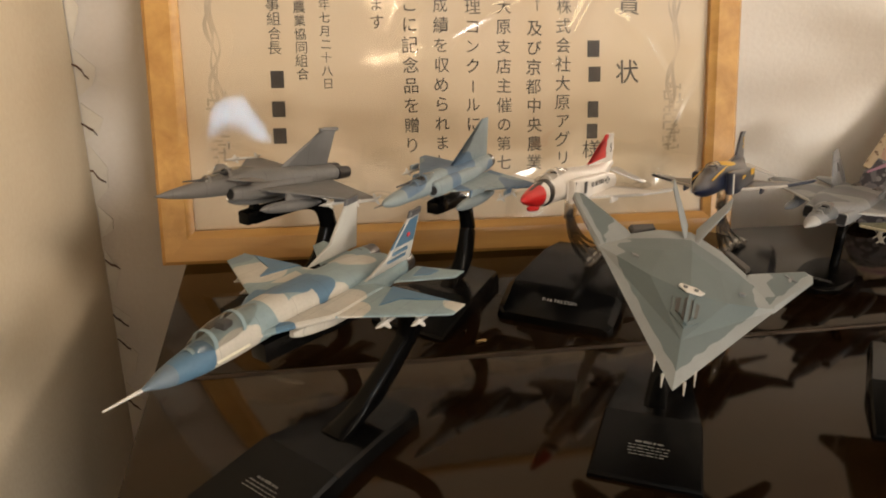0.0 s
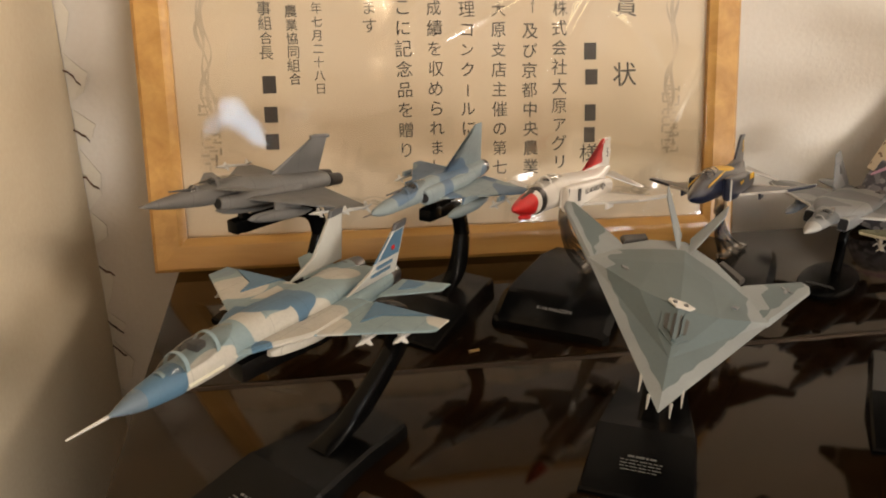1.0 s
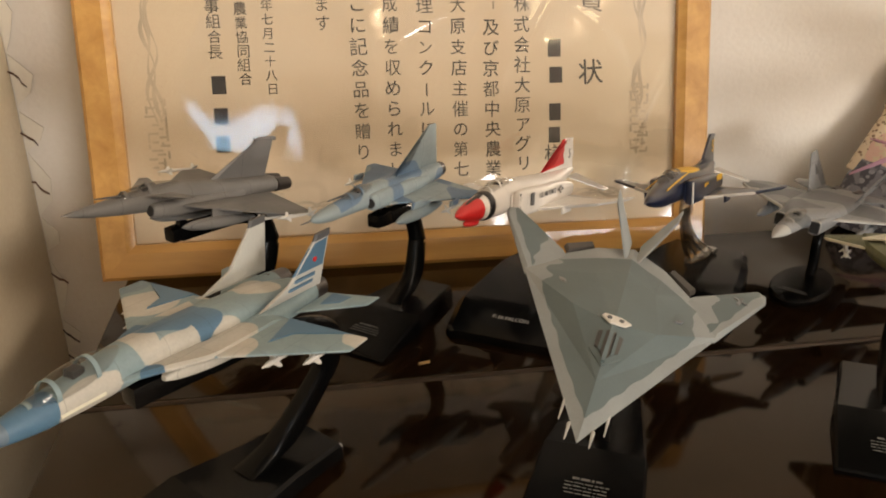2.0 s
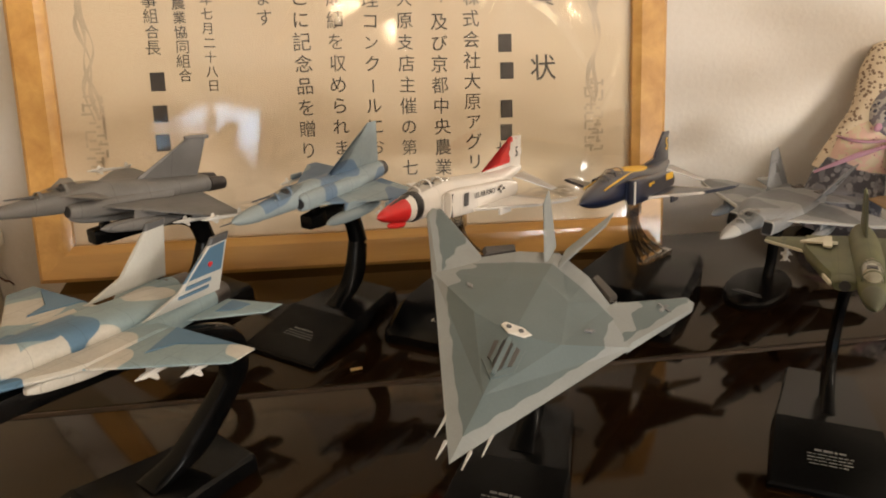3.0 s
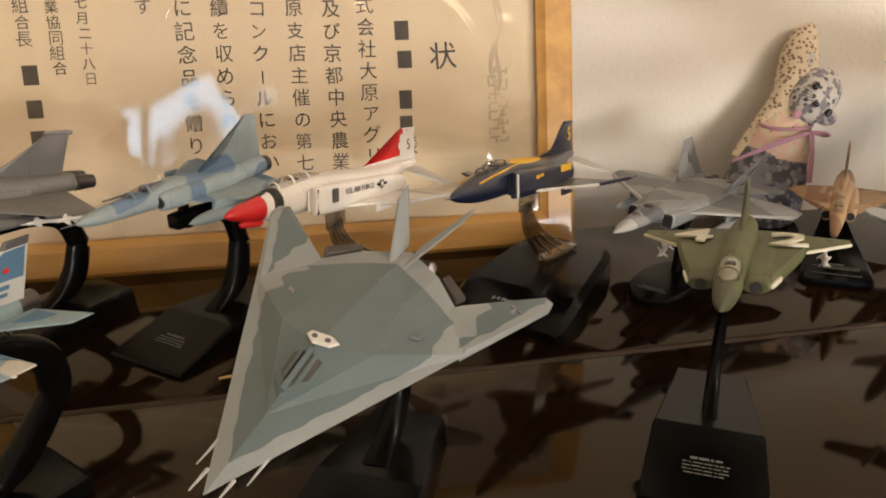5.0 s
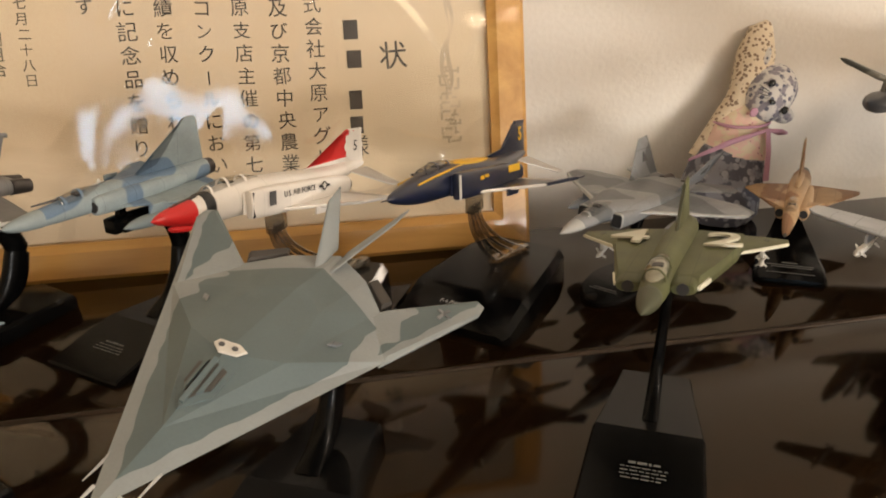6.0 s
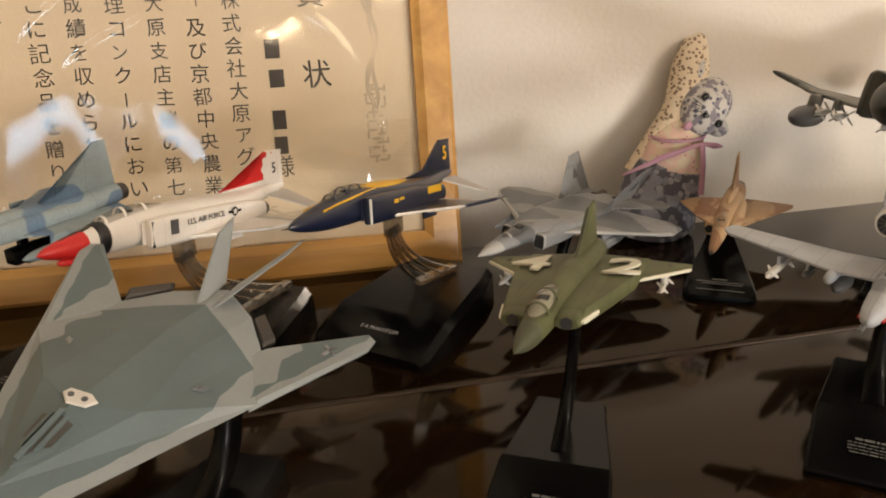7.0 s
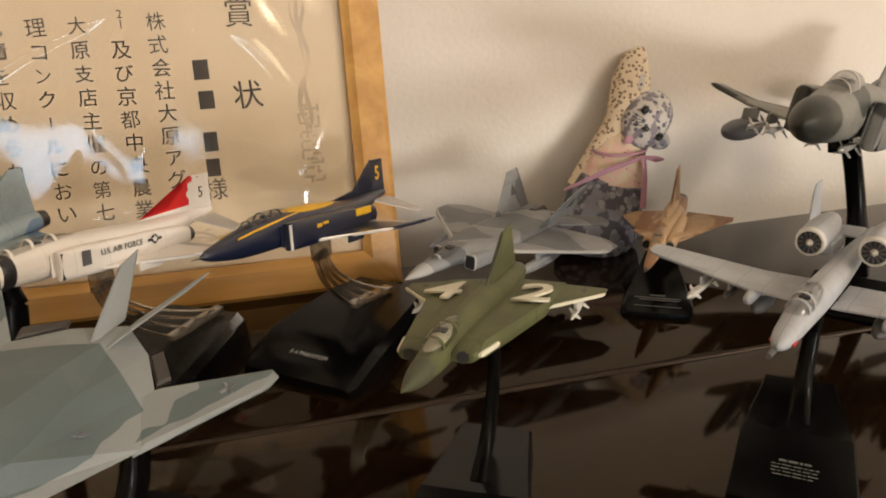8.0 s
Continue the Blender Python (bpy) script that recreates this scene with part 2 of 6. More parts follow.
M_HOG = paint("pale_grey_paint", (0.40, 0.42, 0.45), 0.45, 0.14, lines=0.6)
M_RADOME = paint("radome_dark", (0.030, 0.032, 0.027), 0.42, 0.2)
M_RADOME.node_tree.nodes["Principled BSDF"].inputs["Specular IOR Level"].default_value = 0.25
M_PHANTOM = camo("grey_green_camouflage", ((0.045, 0.050, 0.045), (0.20, 0.20, 0.18)), 22.0, (0.45,), (0.9, 0.2, 0.1))


def stealth_paint():
    """Grey-green panels inside a paler border that follows the leading edges, with wavy outlines."""
    m, nt, bs = mat("grey_two_tone_panels")
    tc = nt.nodes.new("ShaderNodeTexCoord")
    sep = nt.nodes.new("ShaderNodeSeparateXYZ")
    nt.links.new(tc.outputs["Object"], sep.inputs[0])

    def calc(op, a, b=0.0):
        n = nt.nodes.new("ShaderNodeMath")
        n.operation = op
        for i, v in enumerate((a, b)):
            if isinstance(v, (int, float)):
                n.inputs[i].default_value = v
            else:
                nt.links.new(v, n.inputs[i])
        return n.outputs[0]

    wob = node(nt, "ShaderNodeTexNoise", Scale=95.0, Detail=0.5)
    nt.links.new(tc.outputs["Object"], wob.inputs["Vector"])
    w = calc("MULTIPLY", calc("SUBTRACT", wob.outputs[0], 0.5), 0.010)
    w_edge = calc("MULTIPLY", w, 0.3)
    x, ay = calc("MULTIPLY", sep.outputs[0], -1.0), calc("ABSOLUTE", sep.outputs[1])
    lead = calc("ADD", calc("SUBTRACT", calc("MULTIPLY", x, 0.414), ay), w_edge)
    inner = calc("MULTIPLY", calc("GREATER_THAN", lead, 0.0050), calc("LESS_THAN", calc("ADD", ay, w), 0.032))
    inner = calc("MULTIPLY", inner, calc("LESS_THAN", calc("ADD", x, calc("MULTIPLY", ay, 0.7)), 0.146))
    outer = calc("MULTIPLY", calc("GREATER_THAN", lead, 0.0050), calc("GREATER_THAN", calc("ADD", ay, w), 0.041))
    outer = calc("MULTIPLY", outer, calc("LESS_THAN", ay, 0.0625))
    dark = calc("MAXIMUM", inner, outer)
    c = mixed(nt, dark, (0.245, 0.270, 0.275), (0.100, 0.136, 0.143))
    g = grain(nt, bs, 900, 0.10, 0.0002)
    s = node(nt, "ShaderNodeTexNoise", Scale=30.0, Detail=4.0)
    nt.links.new(tc.outputs["Object"], s.inputs["Vector"])
    c = mixed(nt, 0.22, c, s.outputs[0], "OVERLAY")
    c = mixed(nt, 0.10, c, g, "OVERLAY")
    nt.links.new(c, bs.inputs["Base Color"])
    bs.inputs["Roughness"].default_value = 0.5
    return m


M_STEALTH = stealth_paint()
M_EXHAUST = paint("brown_grey_exhaust", (0.045, 0.040, 0.036), 0.5, 0.25)
M_SMOKED = paint("smoked_pane", (0.050, 0.048, 0.042), 0.35, 0.3)
# Pale fill below a hood: paints in the canopy's bright highlight.
M_HOOD_GLEAM = paint("painted_hood_gleam", (0.46, 0.44, 0.33), 0.55, 0.3)


def fabric(name, ground, spots, scale, size, extra=None):
    m, nt, bs = mat(name)
    v = node(nt, "ShaderNodeTexVoronoi", Scale=scale)
    nt.links.new(coords(nt), v.inputs["Vector"])
    c = ramp(nt, v.outputs["Distance"], ((0.0, spots), (size, spots), (size + 0.04, ground), (1.0, ground)))
    if extra:
        n = node(nt, "ShaderNodeTexNoise", Scale=scale * 0.8, Detail=2.0)
        nt.links.new(coords(nt), n.inputs["Vector"])
        f = ramp(nt, n.outputs[0], ((0.50, (0, 0, 0)), (0.56, (1, 1, 1))))
        c = mixed(nt, f, c, extra)
    nt.links.new(c, bs.inputs["Base Color"])
    bs.inputs["Roughness"].default_value = 0.9
    grain(nt, bs, 1800, 0.3, 0.0003)
    return m


M_CLOTH_DOT = fabric("dotted_cream_cotton", (0.68, 0.57, 0.42), (0.24, 0.16, 0.11), 240.0, 0.35)
M_CLOTH_FACE = fabric("grey_floral_cotton", (0.56, 0.53, 0.50), (0.11, 0.11, 0.15), 170.0, 0.33, (0.24, 0.22, 0.25))
M_CLOTH_PINK = fabric("pink_floral_cotton", (0.70, 0.48, 0.40), (0.42, 0.16, 0.20), 170.0, 0.16, (0.66, 0.56, 0.40))
M_CLOTH_DARK = fabric("dark_floral_cotton", (0.09, 0.09, 0.11), (0.30, 0.30, 0.33), 120.0, 0.36, (0.22, 0.22, 0.25))
M_RIBBON = paint("mauve_ribbon", (0.46, 0.24, 0.32), 0.55, 0.1)
M_BUTTON = paint("black_button", (0.010, 0.010, 0.010), 0.2, 0.2)

# ---------------- shape helpers ----------------


def mesh_from(bm, name, material, smooth=None):
    me = bpy.data.meshes.new(name)
    bmesh.ops.recalc_face_normals(bm, faces=bm.faces)
    bm.to_mesh(me)
    bm.free()
    for m in material if isinstance(material, (list, tuple)) else [material]:
        me.materials.append(m)
    if smooth:
        me.polygons.foreach_set("use_smooth", [True] * len(me.polygons))
        me.set_sharp_from_angle(angle=radians(smooth))
    return me


def part(name, bm, material, parent, label="", smooth=None, m=None):
    ob = new(name, mesh_from(bm, name, material, smooth))
    ob.parent = parent
    if m is not None:
        ob.matrix_basis = m
    return tagged(ob, label)


def solid(name, bm, material, label, category, kind="", smooth=None, m=None):
    ob = new(name, mesh_from(bm, name, material, smooth))
    if m is not None:
        ob.matrix_basis = m
    return tagged(ob, label, category, "", kind)


def thing(name, m, label, category, group=""):
    ob = new(name)
    ob.empty_display_size = 0.02
    ob.matrix_basis = m
    return tagged(ob, label, category, group)


def box(x0, x1, y0, y1, z0, z1, bevel=0.0, seg=2):
    bm = bmesh.new()
    bmesh.ops.create_cube(bm, size=1.0)
    for v in bm.verts:
        v.co = Vector((x0 + (v.co.x + 0.5) * (x1 - x0), y0 + (v.co.y + 0.5) * (y1 - y0), z0 + (v.co.z + 0.5) * (z1 - z0)))
    if bevel:
        bmesh.ops.bevel(bm, geom=bm.edges[:], offset=bevel, segments=seg, affect="EDGES", profile=0.6)
    return bm


def skin(rings, caps=True):
    """A tube through rings of equally many points."""
    bm = bmesh.new()
    vs = [[bm.verts.new(p) for p in ring] for ring in rings]
    n = len(vs[0])
    for a, b in zip(vs, vs[1:]):
        for i in range(n):
            bm.faces.new((a[i], a[(i + 1) % n], b[(i + 1) % n], b[i]))
    if caps:
        bm.faces.new(vs[0])
        bm.faces.new(vs[-1])
    return bm


def ring_at(x, zc, hw, ht, hb, p=2.0, y=0.0, n=24):
    out = []
    for i in range(n):
        a = 2 * math.pi * i / n
        c, s = math.cos(a), math.sin(a)
        py = hw * math.copysign(abs(c) ** (2 / p), c)
        pz = (ht if s > 0 else hb) * math.copysign(abs(s) ** (2 / p), s)
        out.append(((x) * S, (y + py) * S, (zc + pz) * S))
    return out


S = 0.01           # the aircraft are one-hundredth scale: shapes below are in full-size metres


def dense(secs, k=4):
    """Smooth stations between the given ones (Catmull-Rom)."""
    out = []
    for i in range(len(secs) - 1):
        a, b = secs[i], secs[i + 1]
        p0, p3 = secs[max(0, i - 1)], secs[min(len(secs) - 1, i + 2)]
        for j in range(k):
            t = j / k
            row = []
            for q0, q1, q2, q3 in zip(p0, a, b, p3):
                row.append(0.5 * (2 * q1 + (q2 - q0) * t + (2 * q0 - 5 * q1 + 4 * q2 - q3) * t * t + (3 * q1 - q0 - 3 * q2 + q3) * t ** 3))
            row[2:5] = [max(0.01, v) for v in row[2:5]]
            out.append(row)
    return out + [list(secs[-1])]


def hull(secs, y=0.0, n=24, k=4):
    """A lofted body: stations of x, centre height, half width, height above, depth below, squareness."""
    return skin([ring_at(*s[:6], y=y, n=n) for s in dense(secs, k)])


def panel(outline, thick, place):
    """A wing or fin: sharp-edged all round and thickest inside. outline in the plane, place() maps it into space."""
    cx = sum(p[0] for p in outline) / len(outline)
    cy = sum(p[1] for p in outline) / len(outline)
    bm = bmesh.new()
    rim_t, rim_b, top, bot = [], [], [], []
    for x, y in outline:
        ix, iy = x + (cx - x) * 0.16, y + (cy - y) * 0.10
        rim_t.append(bm.verts.new(Vector(place(x, y, thick * 0.16)) * S))
        rim_b.append(bm.verts.new(Vector(place(x, y, -thick * 0.16)) * S))
        top.append(bm.verts.new(Vector(place(ix, iy, thick * 0.5)) * S))
        bot.append(bm.verts.new(Vector(place(ix, iy, -thick * 0.5)) * S))
    n = len(outline)
    for i in range(n):
        j = (i + 1) % n
        bm.faces.new((rim_t[i], rim_t[j], rim_b[j], rim_b[i]))
        bm.faces.new((rim_t[i], rim_t[j], top[j], top[i]))
        bm.faces.new((rim_b[i], rim_b[j], bot[j], bot[i]))
    bm.faces.new(top)
    bm.faces.new(bot)
    bmesh.ops.triangulate(bm, faces=[f for f in bm.faces if len(f.verts) > 4])
    return bm


def flat_wing(z0, slope=0.0, y0=0.0, side=1, kink=None):
    """Places a half wing: y outwards, with an even slope, or one that begins at the kink."""
    def place(x, y, t):
        rise = slope * (y - y0) if kink is None else slope * max(0.0, y - kink)
        return (x, side * y, z0 + rise + t)
    return place


def upright(y0, cant=0.0, z0=0.0, side=1):
    def place(x, z, t):
        return (x, side * (y0 + cant * (z - z0)) + t, z)
    return place


def tube(x0, x1, y, z, r0, r1, n=14, hollow=0.0):
    rings = [ring_at(x0, z, r0, r0, r0, 2, y, n), ring_at(x1, z, r1, r1, r1, 2, y, n)]
    if hollow:
        rings += [ring_at(x1, z, r1 * 0.84, r1 * 0.84, r1 * 0.84, 2, y, n), ring_at(x1 + hollow, z, r1 * 0.6, r1 * 0.6, r1 * 0.6, 2, y, n)]
    return skin(rings)


def store(x, y, z, length, r, sharp=0.35):
    """A drop tank or missile body with pointed ends."""
    st = ((x, z, 0.03, 0.03, 0.03, 2), (x - length * 0.12, z, r * 0.7, r * 0.7, r * 0.7, 2), (x - length * sharp, z, r, r, r, 2),
          (x - length * 0.65, z, r, r, r, 2), (x - length * 0.9, z, r * 0.55, r * 0.55, r * 0.55, 2), (x - length, z, 0.06, 0.06, 0.06, 2))
    return skin([ring_at(*q, y=y, n=14) for q in dense(st, 3)])


def lettering(text, size, m, material, parent, name="lettering", line=1.0, depth=0.00008, bold=0.0):
    """Writing as a thin mesh; centred, in the xy plane of m."""
    cu = bpy.data.curves.new(name, "FONT")
    cu.body, cu.size, cu.align_x, cu.align_y, cu.space_line = text, size, "CENTER", "CENTER", line
    cu.extrude, cu.offset, cu.resolution_u = depth, bold, 3
    ob = new(name, cu)
    dg = bpy.context.evaluated_depsgraph_get()
    me = bpy.data.meshes.new_from_object(ob.evaluated_get(dg))
    bpy.data.objects.remove(ob)
    bpy.data.curves.remove(cu)
    me.materials.clear()
    me.materials.append(material)
    ob = new(name, me)
    ob.parent = parent
    ob.matrix_basis = m
    return ob


def bars(rows, m, material, parent, name="print_bar"):
    """Unreadable print: thin raised bars, each x, y, width, height."""
    for x, y, w, h in rows:
        part(name, box(x - w / 2, x + w / 2, y - h / 2, y + h / 2, 0, 0.00015), material, parent, m=m)


# ---------------- the room ----------------
WALL_Y, LEFT_X = 0.092, -0.070
X0, X1, Y0 = -2.6, 3.2, -4.4
solid("wall_north", box(LEFT_X - 0.12, X1, WALL_Y, WALL_Y + 0.12, 0, 2.5), M_WALL, "white plastered wall behind the piano", "wall", "structure")
solid("wall_pier", box(LEFT_X - 0.12, LEFT_X, -0.85, WALL_Y - 0.002, 0, 2.5), M_WALL_L, "cream plastered side wall with a torn corner", "wall", "structure")
solid("wall_side", box(X0, LEFT_X - 0.122, -0.85, -0.73, 0, 2.5), M_WALL_L, "cream plastered wall", "wall", "structure")
solid("wall_west", box(X0 - 0.12, X0, Y0, -0.73, 0, 2.5), M_WALL, "white plastered wall", "wall", "structure")
solid("wall_east", box(X1, X1 + 0.12, Y0, WALL_Y + 0.12, 0, 2.5), M_WALL, "white plastered wall", "wall", "structure")
solid("wall_south", box(X0 - 0.12, X1 + 0.12, Y0 - 0.12, Y0, 0, 2.5), M_WALL, "white plastered wall", "wall", "structure")
solid("floor", box(X0 - 0.12, X1 + 0.12, Y0 - 0.12, WALL_Y + 0.12, -0.1, 0), M_FLOOR, "brown wooden floor", "floor", "structure")
solid("ceiling", box(X0 - 0.12, X1 + 0.12, Y0 - 0.12, WALL_Y + 0.12, 2.5, 2.6), M_CEIL, "white ceiling", "ceiling", "structure")
w2 = thing("window_2", pose(1.55, Y0, 1.02), "wide low window with a white frame letting in daylight", "window")
w2["kind"] = "structure"
for x0, x1, z0, z1 in ((-1.26, 1.26, 0.32, 0.38), (-1.26, 1.26, -0.38, -0.32), (-1.26, -1.205, -0.319, 0.319), (1.205, 1.26, -0.319, 0.319), (-0.025, 0.025, -0.319, 0.319)):
    part("window_frame", box(x0, x1, 0.001, 0.05, z0, z1, 0.004), M_WHITE, w2)
w1 = thing("window_1", pose(-0.62, Y0, 2.02), "high window with a white frame letting in daylight", "window")
w1["kind"] = "structure"
for x0, x1, z0, z1 in ((-0.50, 0.50, 0.26, 0.31), (-0.50, 0.50, -0.31, -0.26), (-0.50, -0.455, -0.259, 0.259), (-0.03, 0.03, -0.259, 0.259), (0.455, 0.50, -0.259, 0.259)):
    part("window_frame", box(x0, x1, 0.001, 0.05, z0, z1, 0.004), M_WHITE, w1)


def corner_damage():
    """The torn strip of paper and the rusty crack down the corner of the two walls."""
    rng = random.Random(4)
    crack = thing("corner_crack", pose(LEFT_X, WALL_Y, 0.95), "torn paper strip and rusty crack down the wall corner", "wall damage")
    z = 0.0
    while z < 0.62:
        h = rng.uniform(0.030, 0.055)
        w = rng.uniform(0.011, 0.018)
        bm = bmesh.new()
        a = rng.uniform(-0.002, 0.003)
        pts = [(0.0005, -0.0015, z), (w * 0.7 + a, -0.003, z + h * 0.25), (w, -0.0045, z + h * 0.6), (0.001, -0.002, z + h)]
        f = bm.faces.new([bm.verts.new(p) for p in pts])
        r = bmesh.ops.extrude_face_region(bm, geom=[f])
        for v in [g for g in r["geom"] if isinstance(g, bmesh.types.BMVert)]:
            v.co.y += 0.0009
        part("torn_flake", bm, M_FLAKE, crack)
        if rng.random() < 0.75:
            bm = bmesh.new()
            zz = z + h * rng.uniform(0.5, 0.95)
            n = 5
            path = [(0.001 + i * 0.0028 + rng.uniform(-0.0010, 0.0010), -0.0056, zz - i * 0.0028 + rng.uniform(-0.0014, 0.0014)) for i in range(n)]
            lo = [bm.verts.new((x, y, q - 0.0008)) for x, y, q in path]
            hi = [bm.verts.new((x, y, q + 0.0012 * (1 - abs(i - 2) / 3))) for i, (x, y, q) in enumerate(path)]
            lo2 = [bm.verts.new((v.co.x, v.co.y + 0.001, v.co.z)) for v in lo]
            hi2 = [bm.verts.new((v.co.x, v.co.y + 0.001, v.co.z)) for v in hi]
            for i in range(n - 1):
                bm.faces.new((lo[i], lo[i + 1], hi[i + 1], hi[i]))
                bm.faces.new((lo2[i], lo2[i + 1], hi2[i + 1], hi2[i]))
            part("rust_crack", bm, M_RUST, crack, "dark rusty crack")
        z += h * rng.uniform(0.95, 1.2)


corner_damage()


def unseen_ceiling_lamp(x, y, r, name, label):
    lamp = thing(name, pose(x, y, 2.5), label, "lamp")
    n = 32
    ring = lambda rr, z: [(rr * math.cos(2 * math.pi * i / n), rr * math.sin(2 * math.pi * i / n), z) for i in range(n)]
    part("housing", skin([ring(r * 0.9, -0.001), ring(r * 1.1, -0.02), ring(r * 1.12, -0.12 if r > 0.15 else -0.10), ring(r * 1.06, -0.12 if r > 0.15 else -0.10), ring(r * 1.02, -0.03)]), M_WHITE, lamp)


unseen_ceiling_lamp(1.00, -2.15, 0.38, "unseen_ceiling_lamp", "unseen round white ceiling lamp with a warm light")
# Housing made up for the added second lamp.
unseen_ceiling_lamp(2.20, -1.60, 0.38, "unseen_ceiling_lamp", "unseen round white ceiling lamp with a warm light")
unseen_ceiling_lamp(1.45, -3.65, 0.09, "downlight", "small round warm ceiling downlight")
unseen_ceiling_lamp(0.45, -3.45, 0.09, "downlight", "small round warm ceiling downlight")

# ---------------- the piano ----------------
PX0, PX1, PY0, PY1, HINGE = 0.0245, 1.50, -0.325, 0.025, -0.160
piano = thing("upright_piano", pose(0.36, HINGE, 0, 0, 0, 2.4), "dark brown polished upright piano with a hinged lid", "piano")
pm = pose(-0.36, -HINGE, 0)
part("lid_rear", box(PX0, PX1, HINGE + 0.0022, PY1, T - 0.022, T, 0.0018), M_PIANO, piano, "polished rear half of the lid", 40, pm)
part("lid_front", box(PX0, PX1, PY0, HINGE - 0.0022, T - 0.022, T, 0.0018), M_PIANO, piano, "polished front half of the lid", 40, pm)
bm = bmesh.new()
rings = []
for x in (PX0 + 0.004, PX1 - 0.004):
    rings.append([(x, HINGE + 0.0019 * math.cos(a), T - 0.0013 + 0.0019 * math.sin(a)) for a in [2 * math.pi * i / 12 for i in range(12)]])
part("hinge", skin(rings), paint("dull_brass", (0.035, 0.020, 0.010), 0.45, 0.3, 0.3), piano, "long dull brass piano hinge", 60, pm)
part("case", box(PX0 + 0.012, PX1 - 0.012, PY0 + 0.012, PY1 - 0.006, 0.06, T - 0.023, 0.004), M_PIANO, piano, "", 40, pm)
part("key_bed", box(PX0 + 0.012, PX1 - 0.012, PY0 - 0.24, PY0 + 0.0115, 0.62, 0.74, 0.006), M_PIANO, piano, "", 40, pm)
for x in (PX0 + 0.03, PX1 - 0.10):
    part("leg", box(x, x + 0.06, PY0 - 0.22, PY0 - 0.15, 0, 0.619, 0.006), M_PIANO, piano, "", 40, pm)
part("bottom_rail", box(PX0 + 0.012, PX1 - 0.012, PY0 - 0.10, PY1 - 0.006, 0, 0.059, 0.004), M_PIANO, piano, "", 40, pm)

# ---------------- the framed certificate ----------------
LEAN = 11.8
FW, FH, RAIL = 0.468, 0.345, 0.0262
cert = thing("framed_certificate", pose(0.0004, -0.0048, T + 0.0006, 0, 0, 0.66) @ pose(0, 0, 0, -LEAN), "framed award certificate in a pine frame, leaning on the wall", "picture frame")
# local: x along the bottom, z up the slope, the front face at y = 0


def rail(length, width, depth=0.020):
    """A mitred rail along x with a rounded front and a small inner step."""
    prof = [(0.0, depth), (0.0, 0.003), (0.003, 0.0), (width - 0.006, 0.0), (width - 0.004, 0.0015), (width, 0.003), (width, depth)]
    rings = []
    for end in (0, 1):
        rings.append([((w if end == 0 else length - w), d, w) for w, d in prof])
    return skin(rings)


part("frame_rail", rail(FW, RAIL), M_PINE, cert, "", 30)
part("frame_rail", rail(FW, RAIL), M_PINE, cert, "", 30, pose(FW, 0, FH, 0, 180, 0))
part("frame_stile", rail(FH, RAIL), M_PINE_V, cert, "", 30, pose(0, 0, FH, 0, 90, 0))
part("frame_stile", rail(FH, RAIL), M_PINE_V, cert, "", 30, pose(FW, 0, 0, 0, -90, 0))
part("paper", box(RAIL - 0.004, FW - RAIL + 0.004, 0.008, 0.0088, RAIL - 0.004, FH - RAIL + 0.004), M_PAPER, cert, "cream certificate paper")
part("back_board", box(0.01, FW - 0.01, 0.0128, 0.0165, 0.01, FH - 0.01), M_PINE, cert)
FOLDS = ((0.05, 0.03, 0.085, 0.075), (0.18, 0.165, 0.235, 0.225), (0.20, 0.15, 0.30, 0.21), (0.27, 0.14, 0.335, 0.25), (0.30, 0.10, 0.36, 0.24), (0.36, 0.19, 0.42, 0.13), (0.33, 0.22, 0.44, 0.27), (0.12, 0.24, 0.20, 0.29), (0.40, 0.05, 0.435, 0.16), (0.22, 0.04, 0.30, 0.075))


def film_depth(x, z):
    """Slack in the film: broad waves, and a few long folds."""
    d = 0.0012 * noise.noise((x * 22, z * 13, 3.1))
    for ax, az, bx, bz in FOLDS:
        ux, uz = bx - ax, bz - az
        length = math.hypot(ux, uz)
        t = ((x - ax) * ux + (z - az) * uz) / length ** 2
        if 0 < t < 1:
            off = ((x - ax) * uz - (z - az) * ux) / length + 0.004 * math.sin(t * 5)
            d -= 0.0009 * math.sin(math.pi * t) * math.exp(-(off / 0.0035) ** 2)
    return d


bm = bmesh.new()
nx, nz = 250, 180
grid = []
for j in range(nz + 1):
    row = []
    for i in range(nx + 1):
        x = RAIL - 0.003 + (FW - 2 * RAIL + 0.006) * i / nx
        z = RAIL - 0.003 + (FH - 2 * RAIL + 0.006) * j / nz
        row.append(bm.verts.new((x, 0.0050 + film_depth(x, z), z)))
    grid.append(row)
for j in range(nz):
    for i in range(nx):
        bm.faces.new((grid[j][i], grid[j][i + 1], grid[j + 1][i + 1], grid[j + 1][i]))
film = part("glazing", bm, M_FILM, cert, "clear wrinkled plastic glazing", 60)
film.visible_shadow = False


